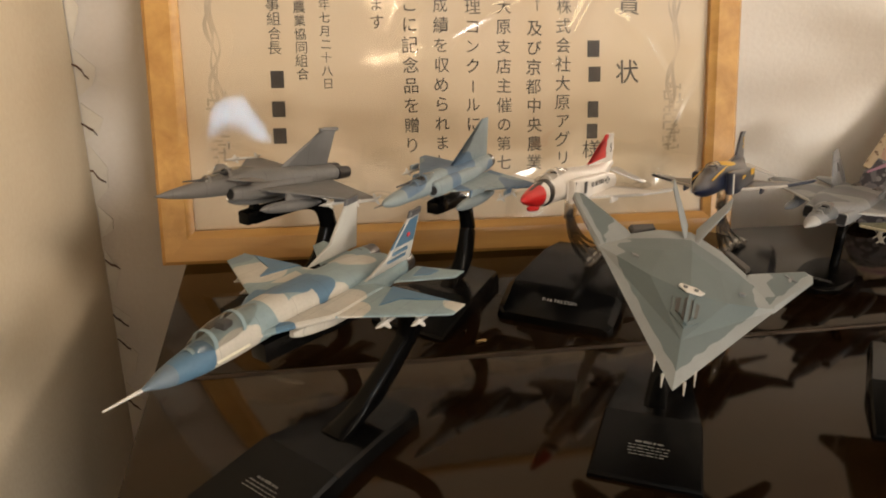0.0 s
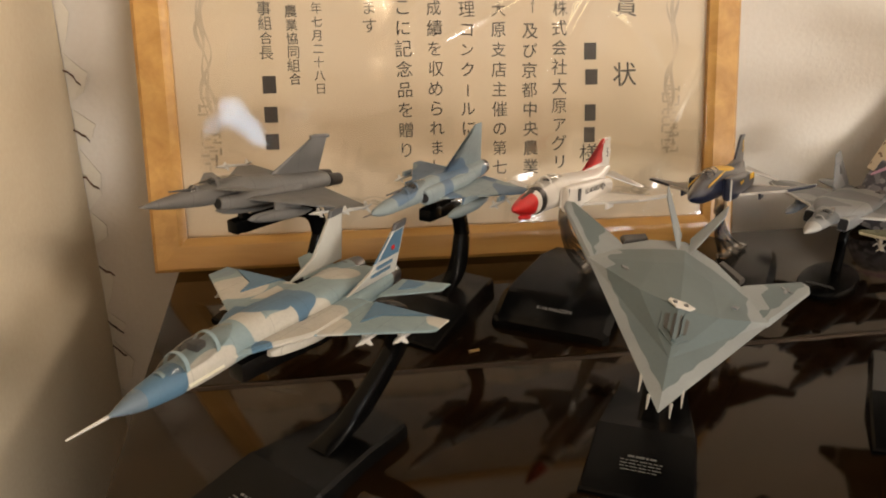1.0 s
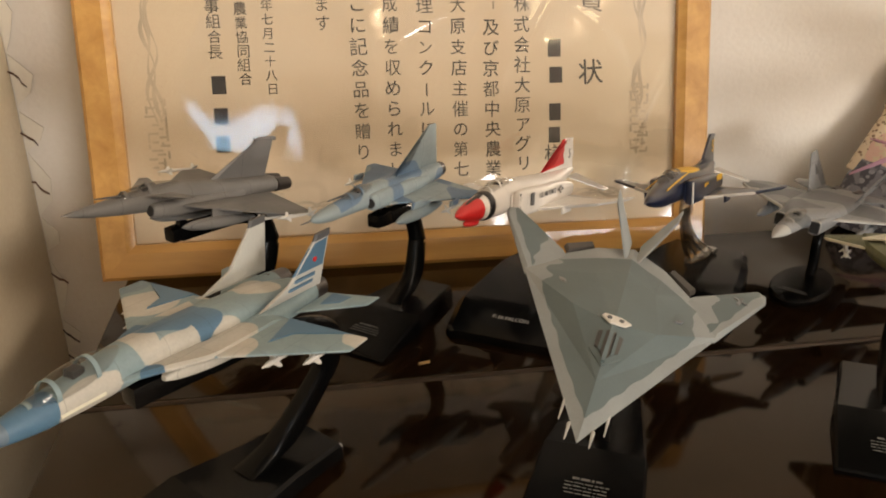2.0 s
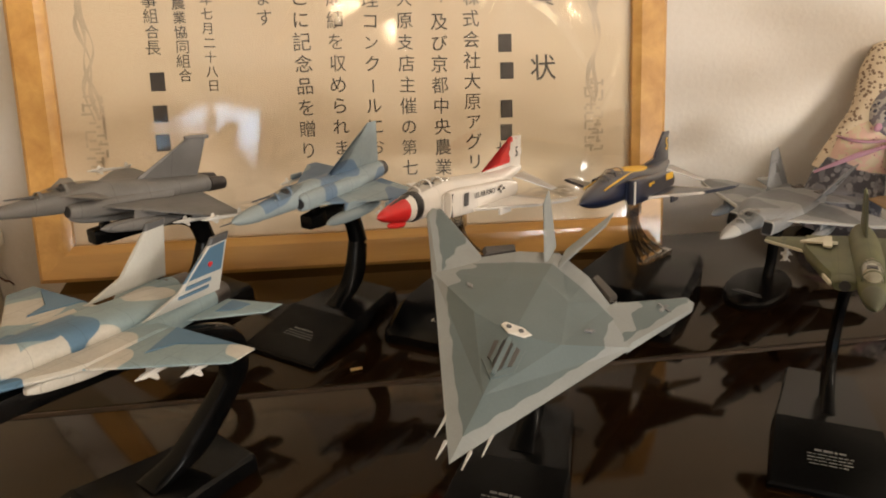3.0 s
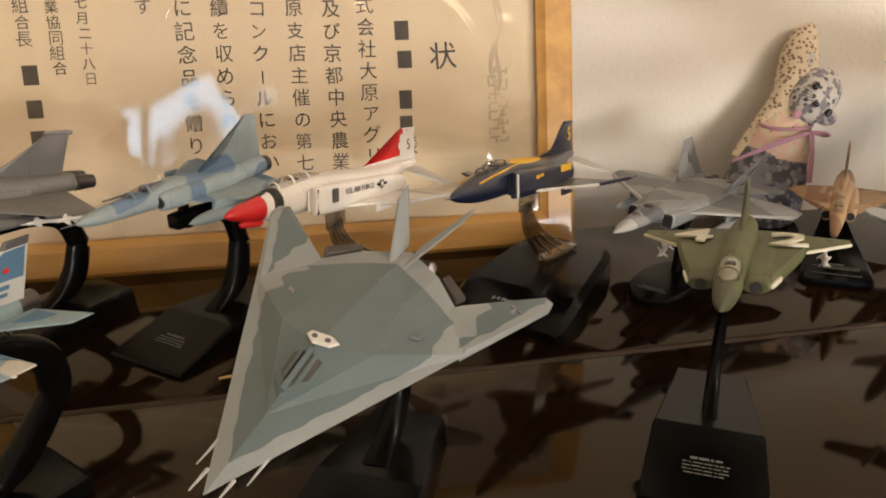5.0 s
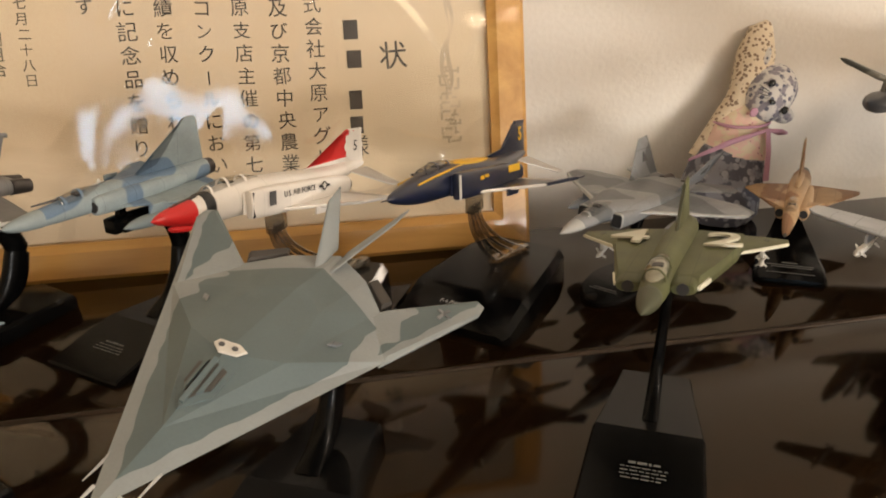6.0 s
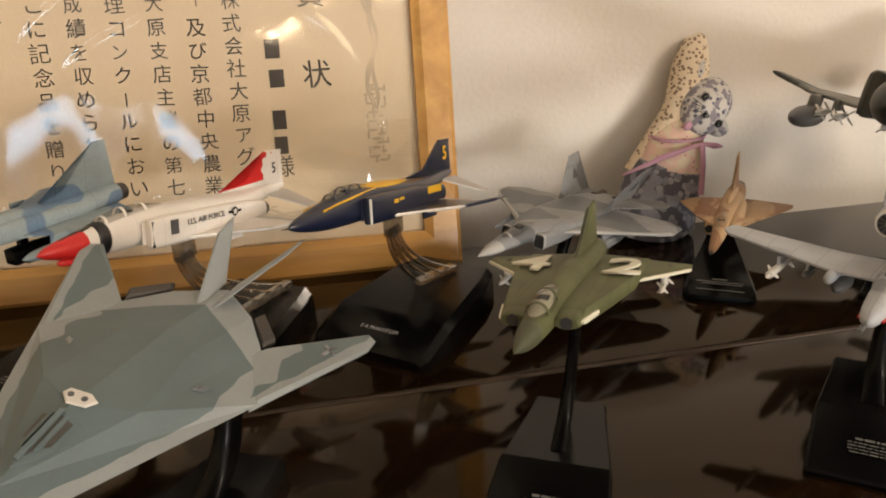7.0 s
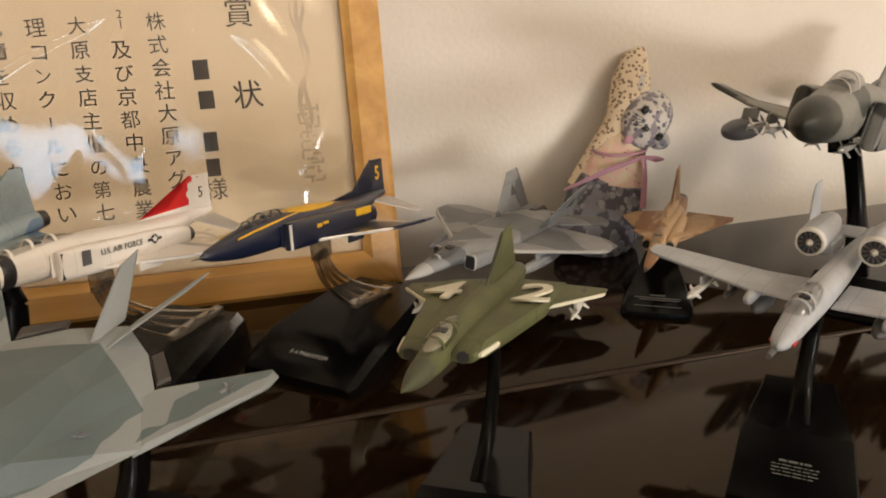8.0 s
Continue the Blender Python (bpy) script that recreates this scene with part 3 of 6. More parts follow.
def column(text, u, top, bottom, size):
    """A column of brushed characters, top and bottom being the middles of the first and last one."""
    rng = random.Random(len(text) + int(u * 1e4))
    signs = text.split("\n")
    n = len(signs)
    for i, sign in enumerate(signs):
        v = top + (bottom - top) * i / (n - 1) if n > 1 else top
        if sign == "ー":
            part("character", box(-0.0005, 0.0005, -size * 0.36, size * 0.36, 0, 0.0001), M_INK, cert, m=pose(u + 0.0001, 0.00785, v, 90))
            continue
        m = pose(u + 0.0001 + rng.uniform(-0.0004, 0.0004), 0.00785, v, 90) @ pose(0, 0, 0, 0, 0, rng.uniform(-3, 3))
        lettering(sign, size * rng.uniform(0.94, 1.08), m, M_INK, cert, "character", 1.0, 0.00006, rng.uniform(-0.00006, 0.00008))


column("賞\n状", 0.3742, 0.1945, 0.1405, 0.0205)
column("株\n式\n会\n社\n大\n原\nア\nグ\nリ", 0.3210, 0.1925, 0.0732, 0.0125)
column("2\n1", 0.2990, 0.1990, 0.1925, 0.0075)
column("及\nび\n京\n都\n中\n央\n農\n業", 0.2970, 0.1760, 0.0701, 0.0125)
column("大\n原\n支\n店\n主\n催\nの\n第\n七", 0.2722, 0.1927, 0.0708, 0.0125)
column("理\nコ\nン\nク\nー\nル\nに\nお\nい", 0.2474, 0.1928, 0.0722, 0.0125)
column("成\n績\nを\n収\nめ\nら\nれ\nま\nし", 0.2222, 0.1942, 0.0728, 0.0125)
column("こ\nに\n記\n念\n品\nを\n贈\nり", 0.1980, 0.1951, 0.0868, 0.0130)
column("ま\nす", 0.1724, 0.1952, 0.1818, 0.0120)
column("年\n七\n月\n二\n十\n八\n日", 0.1333, 0.1954, 0.1360, 0.0088)
column("農\n業\n協\n同\n組\n合", 0.1144, 0.1934, 0.1436, 0.0096)
column("事\n組\n合\n長", 0.0947, 0.1955, 0.1634, 0.0105)
column("様", 0.3453, 0.0790, 0.0790, 0.0150)
face = pose(0.0001, 0.00785, 0, 90)
bars([(0.3458, 0.1605, 0.010, 0.013), (0.3470, 0.1405, 0.010, 0.012), (0.3462, 0.1125, 0.009, 0.013), (0.3457, 0.0950, 0.009, 0.012),
      (0.0952, 0.1405, 0.010, 0.013), (0.0950, 0.1180, 0.010, 0.012), (0.0948, 0.0975, 0.010, 0.012)], face, M_INK, cert, "name_bar")


def ornament(u, seed):
    """The pale printed border: winding strokes and a stiff meander below."""
    rng = random.Random(seed)
    for k in range(3):
        ph = rng.uniform(0, 6)
        bm = bmesh.new()
        n = 48
        prev = None
        for i in range(n + 1):
            v = 0.115 + 0.19 * i / n
            x = u + 0.0055 * math.sin(v * 95 + ph + k * 2.1) * math.sin(v * 31 + k)
            w = 0.0010 + 0.0006 * math.sin(v * 140 + k)
            row = (bm.verts.new((x - w, v, 0)), bm.verts.new((x + w, v, 0)))
            if prev:
                bm.faces.new((prev[0], prev[1], row[1], row[0]))
            prev = row
        part("printed_ornament", bm, M_INK_GREY, cert, m=pose(0.0001, 0.0078 + k * 0.00003, 0, 90))
    rows = []
    v = 0.132
    while v > 0.078:
        rows += [(u + rng.uniform(-0.005, -0.001), v, rng.uniform(0.004, 0.008), 0.0017), (u + rng.uniform(0.001, 0.005), v - 0.0028, rng.uniform(0.003, 0.007), 0.0016)]
        rows += [(u + rng.choice((-0.0066, -0.002, 0.003, 0.0066)), v - rng.uniform(0.001, 0.004), 0.0016, rng.uniform(0.003, 0.006)) for k in range(2)]
        v -= 0.0062
    bars(rows, pose(0.0001, 0.00775, 0, 90), M_INK_GREY, cert, "printed_meander")


ornament(0.0490, 3)
ornament(0.4135, 8)


def lower_border():
    """The printed border along the foot of the paper: interlaced waves and short scrolls."""
    rng = random.Random(5)
    for k in range(3):
        bm = bmesh.new()
        prev = None
        for i in range(121):
            u = 0.062 + 0.336 * i / 120
            v = 0.0475 + 0.0045 * math.sin(u * 120 + k * 2.1) * math.cos(u * 37 + k)
            w = 0.0008 + 0.0004 * math.sin(u * 210 + k)
            row = (bm.verts.new((u, v - w, 0)), bm.verts.new((u, v + w, 0)))
            if prev:
                bm.faces.new((prev[0], row[0], row[1], prev[1]))
            prev = row
        part("printed_ornament", bm, M_INK_GREY, cert, m=pose(0.0001, 0.0078 + k * 0.00003, 0, 90))
    bars([(0.066 + 0.0066 * i + rng.uniform(-0.001, 0.001), 0.0475 + rng.uniform(-0.005, 0.005), rng.uniform(0.0015, 0.0045), 0.0013) for i in range(50)], pose(0.0001, 0.00772, 0, 90), M_INK_GREY, cert, "printed_meander")


lower_border()

# ---------------- display stands ----------------


def sweep(path, sizes, n=10, p=3.0):
    """A bar along a path in the xz plane: half thickness in the plane, half width across."""
    rings = []
    for i, (x, z) in enumerate(path):
        a, b = path[max(0, i - 1)], path[min(len(path) - 1, i + 1)]
        d = Vector((b[0] - a[0], 0, b[1] - a[1])).normalized()
        nrm = Vector((-d.z, 0, d.x))
        th, wd = sizes[i]
        ring = []
        for k in range(n):
            ang = 2 * math.pi * (k + 0.5) / n
            c, s = math.cos(ang), math.sin(ang)
            c = math.copysign(abs(c) ** (2 / p), c)
            s = math.copysign(abs(s) ** (2 / p), s)
            ring.append(Vector((x, 0, z)) + nrm * th * c + Vector((0, wd * s, 0)))
        rings.append(ring)
    return skin(rings)


def smooth_path(pts, k=5):
    out = []
    for i in range(len(pts) - 1):
        p0, p1, p2, p3 = pts[max(0, i - 1)], pts[i], pts[i + 1], pts[min(len(pts) - 1, i + 2)]
        for j in range(k):
            t = j / k
            out.append(tuple(0.5 * (2 * b + (c - a) * t + (2 * a - 5 * b + 4 * c - d) * t * t + (3 * b - a - 3 * c + d) * t ** 3) for a, b, c, d in zip(p0, p1, p2, p3)))
    return out + [pts[-1]]


def plate_base(parent, length=0.100, front=0.056, rear=0.040):
    """A thin plate: a gently sloped front half for the print, and a rear half that rises to the arm."""
    front_part = ((0.0, front, 0.0022), (-0.0008, front, 0.0036), (-0.046, front * 0.93, 0.0120))
    rear_part = ((-0.0463, front * 0.92, 0.0117), (-0.085, rear, 0.0104), (-length, rear * 0.92, 0.0096), (-length - 0.002, rear * 0.9, 0.008))

    def ring(x, w, h):
        return [(x, -w / 2, 0.0004), (x, w / 2, 0.0004), (x, w / 2 - 0.0004, h * 0.8), (x, w / 2 - 0.0016, h), (x, -w / 2 + 0.0016, h), (x, -w / 2 + 0.0004, h * 0.8)]
    base = part("base_plate", skin([ring(*q) for q in front_part]), M_BLACK, parent, "black plastic base with small white print", 25)
    part("base_rear", skin([ring(*q) for q in rear_part]), M_GLOSS, parent, "glossy black rear of the base", 25)
    return base


def words(rng, width, y, h):
    """A line of small print: a few short bars with gaps."""
    out, x = [], -width / 2
    while x < width / 2 - 0.0012:
        w = min(rng.uniform(0.0012, 0.0045), width / 2 - x)
        out.append((x + w / 2, y + rng.uniform(-0.00006, 0.00006), w, h * rng.uniform(0.8, 1.1)))
        x += w + 0.0007
    return out


def print_on_plate(base, rows=4):
    slope = math.degrees(math.atan2(0.0084, 0.0452))
    m = pose(-0.020, 0, 0.00722, 0, slope, 0) @ pose(0, 0, 0, 0, 0, 90)
    rng = random.Random(rows)
    out = words(rng, 0.014, 0.0055, 0.0013)
    for i in range(rows - 1):
        w = 0.026 - 0.004 * rng.random()
        out += words(rng, w * 0.86, 0.0028 - i * 0.0021, 0.00062)
    bars(out, m, M_PRINT, base)


def hook_arm(parent, top, foot=-0.088, wide=0.0042, bow=0.0):
    """The black arm: it flares off the base, stands up and bends forward under the belly at top (x, y, z)."""
    tx, ty, tz = top
    dx = tx - foot
    pts = [(foot + 0.034, 0.0105), (foot + 0.017, 0.0165), (foot + 0.006, 0.0270), (foot + 0.0005 - bow * 0.5, 0.0440), (foot - bow, 0.62 * tz), (foot - bow + 0.10 * dx, 0.84 * tz), (foot + 0.34 * dx, 0.955 * tz), (foot + 0.68 * dx, 0.985 * tz), (tx, tz)]
    path = smooth_path(pts, 5)
    n = len(path)
    sizes = []
    for i in range(n):
        f = i / (n - 1)
        th = 0.0016 + 0.0066 * min(1, f / 0.22) if f < 0.22 else 0.0082 - 0.0026 * min(1, (f - 0.22) / 0.5)
        sizes.append((th, wide * (1.5 - 0.5 * min(1, f / 0.4))))
    bm = sweep(path, sizes, 12)
    for v in bm.verts:
        v.co.y += ty * max(0.0, min(1.0, (v.co.z - 0.01) / max(0.001, tz - 0.01)))
    arm = part("stand_arm", bm, M_BLACK, parent, "glossy black curved stand arm", 50)
    part("stand_clip", box(tx - 0.006, tx + 0.009, ty - 0.0045, ty + 0.0045, tz - 0.0035, tz + 0.0050, 0.0012), M_BLACK, parent, "", 40)
    return arm


def wedge_base(parent, text, width=0.082, length=0.118):
    """A deep black base with a sloped front face that carries the name."""
    secs = ((0.0, width * 0.90, 0.006), (-0.004, width * 0.98, 0.0085), (-0.026, width, 0.0165), (-0.030, width, 0.0175), (-0.090, width * 0.86, 0.0185), (-length + 0.004, width * 0.72, 0.0165), (-length, width * 0.68, 0.012))
    rings = []
    for x, w, h in secs:
        rings.append([(x, -w / 2, 0.0004), (x, w / 2, 0.0004), (x, w / 2 - 0.0008, h * 0.75), (x, w / 2 - 0.005, h), (x, -w / 2 + 0.005, h), (x, -w / 2 + 0.0008, h * 0.75)])
    base = part("base_block", skin(rings), M_BLOCK, parent, "black plastic base with white name", 25)
    slope = math.degrees(math.atan2(0.008, 0.022))
    lettering(text, 0.0040, pose(-0.0150, 0, 0.0128, 0, slope, 0) @ pose(0, 0, 0, 0, 0, 90), M_WHITE_INK, base)
    return base


def clear_fan(parent, top, foot_x, foot_y, wide=0.032, turn=0.0):
    """A clear acrylic support: curved ribs that spread from a block under the belly to a foot bar along the base."""
    tx, ty, tz = top
    c, n = math.cos(radians(turn)), math.sin(radians(turn))
    part("clear_block", box(tx - 0.008, tx + 0.006, ty - 0.0030, ty + 0.0030, tz - 0.014, tz + 0.003, 0.001), M_CLEAR, parent, "clear acrylic block", 40)
    for i in range(4):
        f = i / 3 - 0.5
        ex, ey = foot_x + wide * f * c, foot_y + wide * f * n
        rings = []
        for j in range(15):
            t = j / 14
            x = tx + 0.010 * f + (ex - tx - 0.010 * f) * t ** 1.9
            y = ty + (ey - ty) * t ** 1.6
            z = tz - 0.010 + (0.0205 - tz + 0.010) * t
            r = 0.0018
            rings.append([(x + r * math.cos(a), y + r * math.sin(a), z) for a in [math.pi * k / 4 for k in range(8)]])
        part("clear_rib", skin(rings), M_CLEAR, parent, "clear acrylic rib", 50)
    m = pose(foot_x, foot_y, 0, 0, 0, turn)
    part("clear_foot", box(-wide / 2 - 0.002, wide / 2 + 0.002, -0.0035, 0.0035, 0.0186, 0.0222, 0.001), M_CLEAR, parent, "clear acrylic foot", 40, m)


# ---------------- aircraft ----------------


def jet(name, label, base, nose, yaw, pitch, roll, scale=1.0):
    """The thing at its base (x, y, heading) and the airframe's pose within it."""
    bx, by, heading = base
    ob = thing(name, pose(bx, by, T, 0, 0, heading), label, "model aircraft", "model aircraft on the piano")
    air = Matrix.Translation(nose) @ pose(0, 0, 0, 0, 0, yaw) @ pose(0, 0, 0, 0, -pitch, 0) @ pose(0, 0, 0, roll, 0, 0) @ Matrix.Scale(scale, 4)
    return ob, pose(bx, by, T, 0, 0, heading).inverted() @ air


def belly(rel, x, z):
    return tuple(rel @ Vector((x * S, 0, z * S)))


def canopy(ob, rel, secs, frames, frame_mat, inside=None):
    """The clear hood, with its bows and a cockpit under it, dark unless inside gives another paint."""
    hood = part("canopy", hull(secs, n=20, k=4), M_CANOPY, ob, "clear cockpit canopy", 60, rel)
    inner = [(s[0] + (0.25 if i == 0 else -0.25 if i == len(secs) - 1 else 0), s[1] - 0.05, s[2] * 0.84, s[3] * (0.7 if inside else 0.22), s[4] * 0.9, s[5]) for i, s in enumerate(secs)]
    part("cockpit", hull(inner, n=16, k=3), inside or M_COCKPIT, hood, "cockpit interior", 50)
    rows = dense(secs, 8)
    for x in frames:
        s = min(rows, key=lambda r: abs(r[0] - x))
        grow = 1.035
        rings = [ring_at(s[0] + dx, s[1], s[2] * g, s[3] * g, s[4] * g, s[5], n=20) for dx, g in ((0.09, grow), (-0.09, grow), (-0.09, 0.97), (0.09, 0.97), (0.09, grow))]
        part("canopy_frame", skin(rings, False), frame_mat, hood, "", 50)
    x0, x1 = secs[1][0], secs[-2][0]
    z = secs[2][1] + secs[2][3]
    part("seat", box((x0 + x1) / 2 * S - 0.003, (x0 + x1) / 2 * S + 0.002, -0.0022, 0.0022, (z - 0.9) * S, (z - 0.18) * S, 0.0006), M_COCKPIT, hood)
    return hood


def both(name, outline, thick, material, ob, rel, place_args, label="", labels=None):
    for side in (1, -1):
        part(name, panel(outline, thick, flat_wing(*place_args[:3], side, *place_args[3:])), material, ob, label, 28, rel)


def missile(ob, rel, x, y, z, length=2.9, r=0.11, material=None):
    ms = part("missile", store(x, y, z, length, r, 0.15), material or M_MISSILE, ob, "pale missile", 50, rel)
    for k in range(4):
        a = math.pi / 4 + k * math.pi / 2
        for xf, span in ((x - length * 0.88, 0.30), (x - length * 0.22, 0.22)):
            bm = bmesh.new()
            c, s = math.cos(a), math.sin(a)
            pts = [(xf, r * 0.9), (xf - 0.22, r + span), (xf - 0.34, r + span), (xf - 0.36, r * 0.9)]
            lo = [bm.verts.new(((px) * S, (y + c * q - s * 0.02) * S, (z + s * q + c * 0.02) * S)) for px, q in pts]
            hi = [bm.verts.new(((px) * S, (y + c * q + s * 0.02) * S, (z + s * q - c * 0.02) * S)) for px, q in pts]
            bm.faces.new(lo)
            bm.faces.new(hi)
            for i in range(4):
                bm.faces.new((lo[i], lo[(i + 1) % 4], hi[(i + 1) % 4], hi[i]))
            part("missile_fin", bm, material or M_MISSILE, ms)
    return ms


def pylon(ob, rel, x, y, z0, z1, length, material):
    part("pylon", box((x - length) * S, x * S, (y - 0.07) * S, (y + 0.07) * S, z0 * S, z1 * S, 0.0003), material, ob, "", 40, rel)


def tank(ob, rel, x, y, z, length, r, material):
    t = part("drop_tank", store(x, y, z, length, r), material, ob, "drop tank", 60, rel)
    return t


def nozzle(ob, rel, x0, x1, y, z, r0, r1, material=None):
    nz = part("exhaust_nozzle", tube(x0, x1, y, z, r0, r1, 18, 0.35), material or M_NOZZLE, ob, "burnt metal exhaust nozzle", 40, rel)
    return nz


# ----- twin-tailed fighter in blue and cream -----
def mig():
    ob, rel = jet("model_jet", "twin-tailed model fighter in blue and cream camouflage, black stand", (0.0824, -0.3036, -135), (0.0744, -0.3744, 1.3161), -121.6, 6.0, -1.3, 1.017)
    part("fuselage", hull(((0, 0, .02, .02, .02, 2), (-.9, .0, .30, .28, .28, 2), (-2.2, .03, .52, .48, .5, 2), (-4.0, .1, .68, .66, .62, 2.1), (-6.0, .2, .78, .85, .6, 2.2), (-8.2, .22, .95, .78, .45, 2.4), (-11, .2, 1.1, .62, .4, 2.6), (-14, .15, 1.0, .42, .35, 2.6), (-16.0, .1, .45, .2, .2, 2.4))), M_MIG, ob, "", 50, rel)
    part("nose_cone", hull(((.02, 0, .02, .02, .02, 2), (-.9, .0, .315, .295, .295, 2), (-1.35, .01, .405, .38, .39, 2), (-1.4, .01, .36, .34, .35, 2))), M_MIG_GREY, ob, "blue-grey nose cone", 50, rel)
    part("nose_band", hull(((-1.3, .01, .36, .34, .35, 2), (-1.35, .01, .41, .385, .395, 2), (-2.2, .03, .535, .495, .515, 2), (-2.9, .055, .61, .57, .575, 2.05), (-2.95, .055, .5, .5, .5, 2.05))), M_MIG_BLUE, ob, "blue nose band", 50, rel)
    part("pitot", tube(1.5, -.05, 0, 0, .035, .07, 8), M_MISSILE, ob, "white nose probe", 50, rel)
    lerx = ((-4.6, .55), (-6.4, 1.25), (-7.9, 1.95), (-8.6, 2.1), (-12.4, 2.1), (-12.4, .5), (-6, .4))
    both("wing_root", lerx, .26, M_MIG, ob, rel, (.12, 0.0, 0.0))
    wing = ((-8.2, 1.95), (-11.45, 5.68), (-12.75, 5.68), (-12.45, 2.0))
    both("wing", wing, .20, M_MIG_PALE, ob, rel, (.10, -.03, 1.9))
    both("wing_patch", ((-10.0, 2.9), (-11.3, 3.3), (-12.65, 5.1), (-12.5, 2.3)), .30, M_MIG_BLUE, ob, rel, (.10, -.03, 1.9), "blue wing patch")
    both("stabilizer", ((-13.4, 1.9), (-15.9, 3.9), (-16.9, 3.9), (-16.0, 1.8)), .14, M_MIG_PALE, ob, rel, (-.02, -.03, 1.8))
    both("stabilizer_patch", ((-14.5, 2.3), (-15.2, 2.9), (-16.1, 3.0), (-16.0, 2.1)), .21, M_MIG_BLUE, ob, rel, (-.02, -.03, 1.8))
    fin = ((-11.6, .45), (-13.4, 1.0), (-15.2, 2.7), (-16.2, 2.75), (-15.9, .4))
    for side in (1, -1):
        f = part("fin", panel(fin, .16, upright(1.45, .10, .4, side)), M_MIG_CREAM, ob, "tall tail fin", 28, rel)
        if side > 0:
            part("fin_panel", panel(((-13.7, 1.32), (-15.05, 2.55), (-16.1, 2.6), (-15.95, 1.3)), .18, upright(1.45, .10, .4, side)), M_MIG_BLUE, f, "blue fin panel")
        part("fin_cap", panel(((-15.0, 2.55), (-15.15, 2.86), (-16.25, 2.9), (-16.2, 2.6)), .19, upright(1.45, .10, .4, side)), M_GREY_D, f, "dark fin tip")
        if side > 0:
            part("fin_badge", panel(((-14.98, 1.76), (-15.06, 1.88), (-15.22, 1.88), (-15.26, 1.76), (-15.1, 1.66)), .30, upright(1.45, .10, .4, side)), M_RED, f, "small red badge")
            part("fin_print", panel(((-13.7, 1.05), (-13.8, 1.2), (-15.3, 1.2), (-15.3, 1.05)), .32, upright(1.45, .10, .4, side)), M_MIG_BLUE, f)
            part("fin_print", panel(((-13.3, .78), (-13.4, .9), (-15.2, .9), (-15.2, .78)), .32, upright(1.45, .10, .4, side)), M_MIG_BLUE, f)
        part("engine_trunk", hull(((-6.9, -.40, .10, .10, .10, 4), (-7.6, -.36, .40, .26, .26, 4), (-10, -.35, .66, .5, .5, 3), (-13.5, -.15, .66, .55, .55, 2.3), (-15.6, -.05, .6, .55, .55, 2), (-15.7, -.05, .4, .4, .4, 2)), y=side * .95), M_MIG, ob, "", 45, rel)
        nozzle(ob, rel, -15.3, -16.7, side * .95, -.05, .56, .46)
        pylon(ob, rel, -10.0, side * 3.3, -.35, .08, 1.2, M_MISSILE)
        missile(ob, rel, -9.3, side * 3.3, -.42, 2.6)
        pylon(ob, rel, -10.9, side * 4.4, -.35, .05, 1.0, M_MISSILE)
        missile(ob, rel, -10.3, side * 4.4, -.42, 2.4)
    canopy(ob, rel, ((-2.0, .32, .18, .12, .1, 2), (-2.8, .40, .46, .48, .2, 2), (-3.9, .48, .56, .68, .2, 2), (-5.2, .58, .50, .56, .2, 2), (-6.4, .72, .22, .2, .1, 2)), (-2.2, -3.1, -4.5), M_MIG_TEAL)
    part("intake_stripes", hull(((-2.95, -.1, .64, .18, .18, 2), (-3.7, -.05, .70, .2, .2, 2), (-4.6, 0, .76, .2, .2, 2))), M_CREAM, ob, "cream panels below the canopy", 40, rel)
    base = plate_base(ob, 0.114)
    print_on_plate(base)
    hook_arm(ob, belly(rel, -7.2, -1.15), -0.101, 0.0050, 0.010)


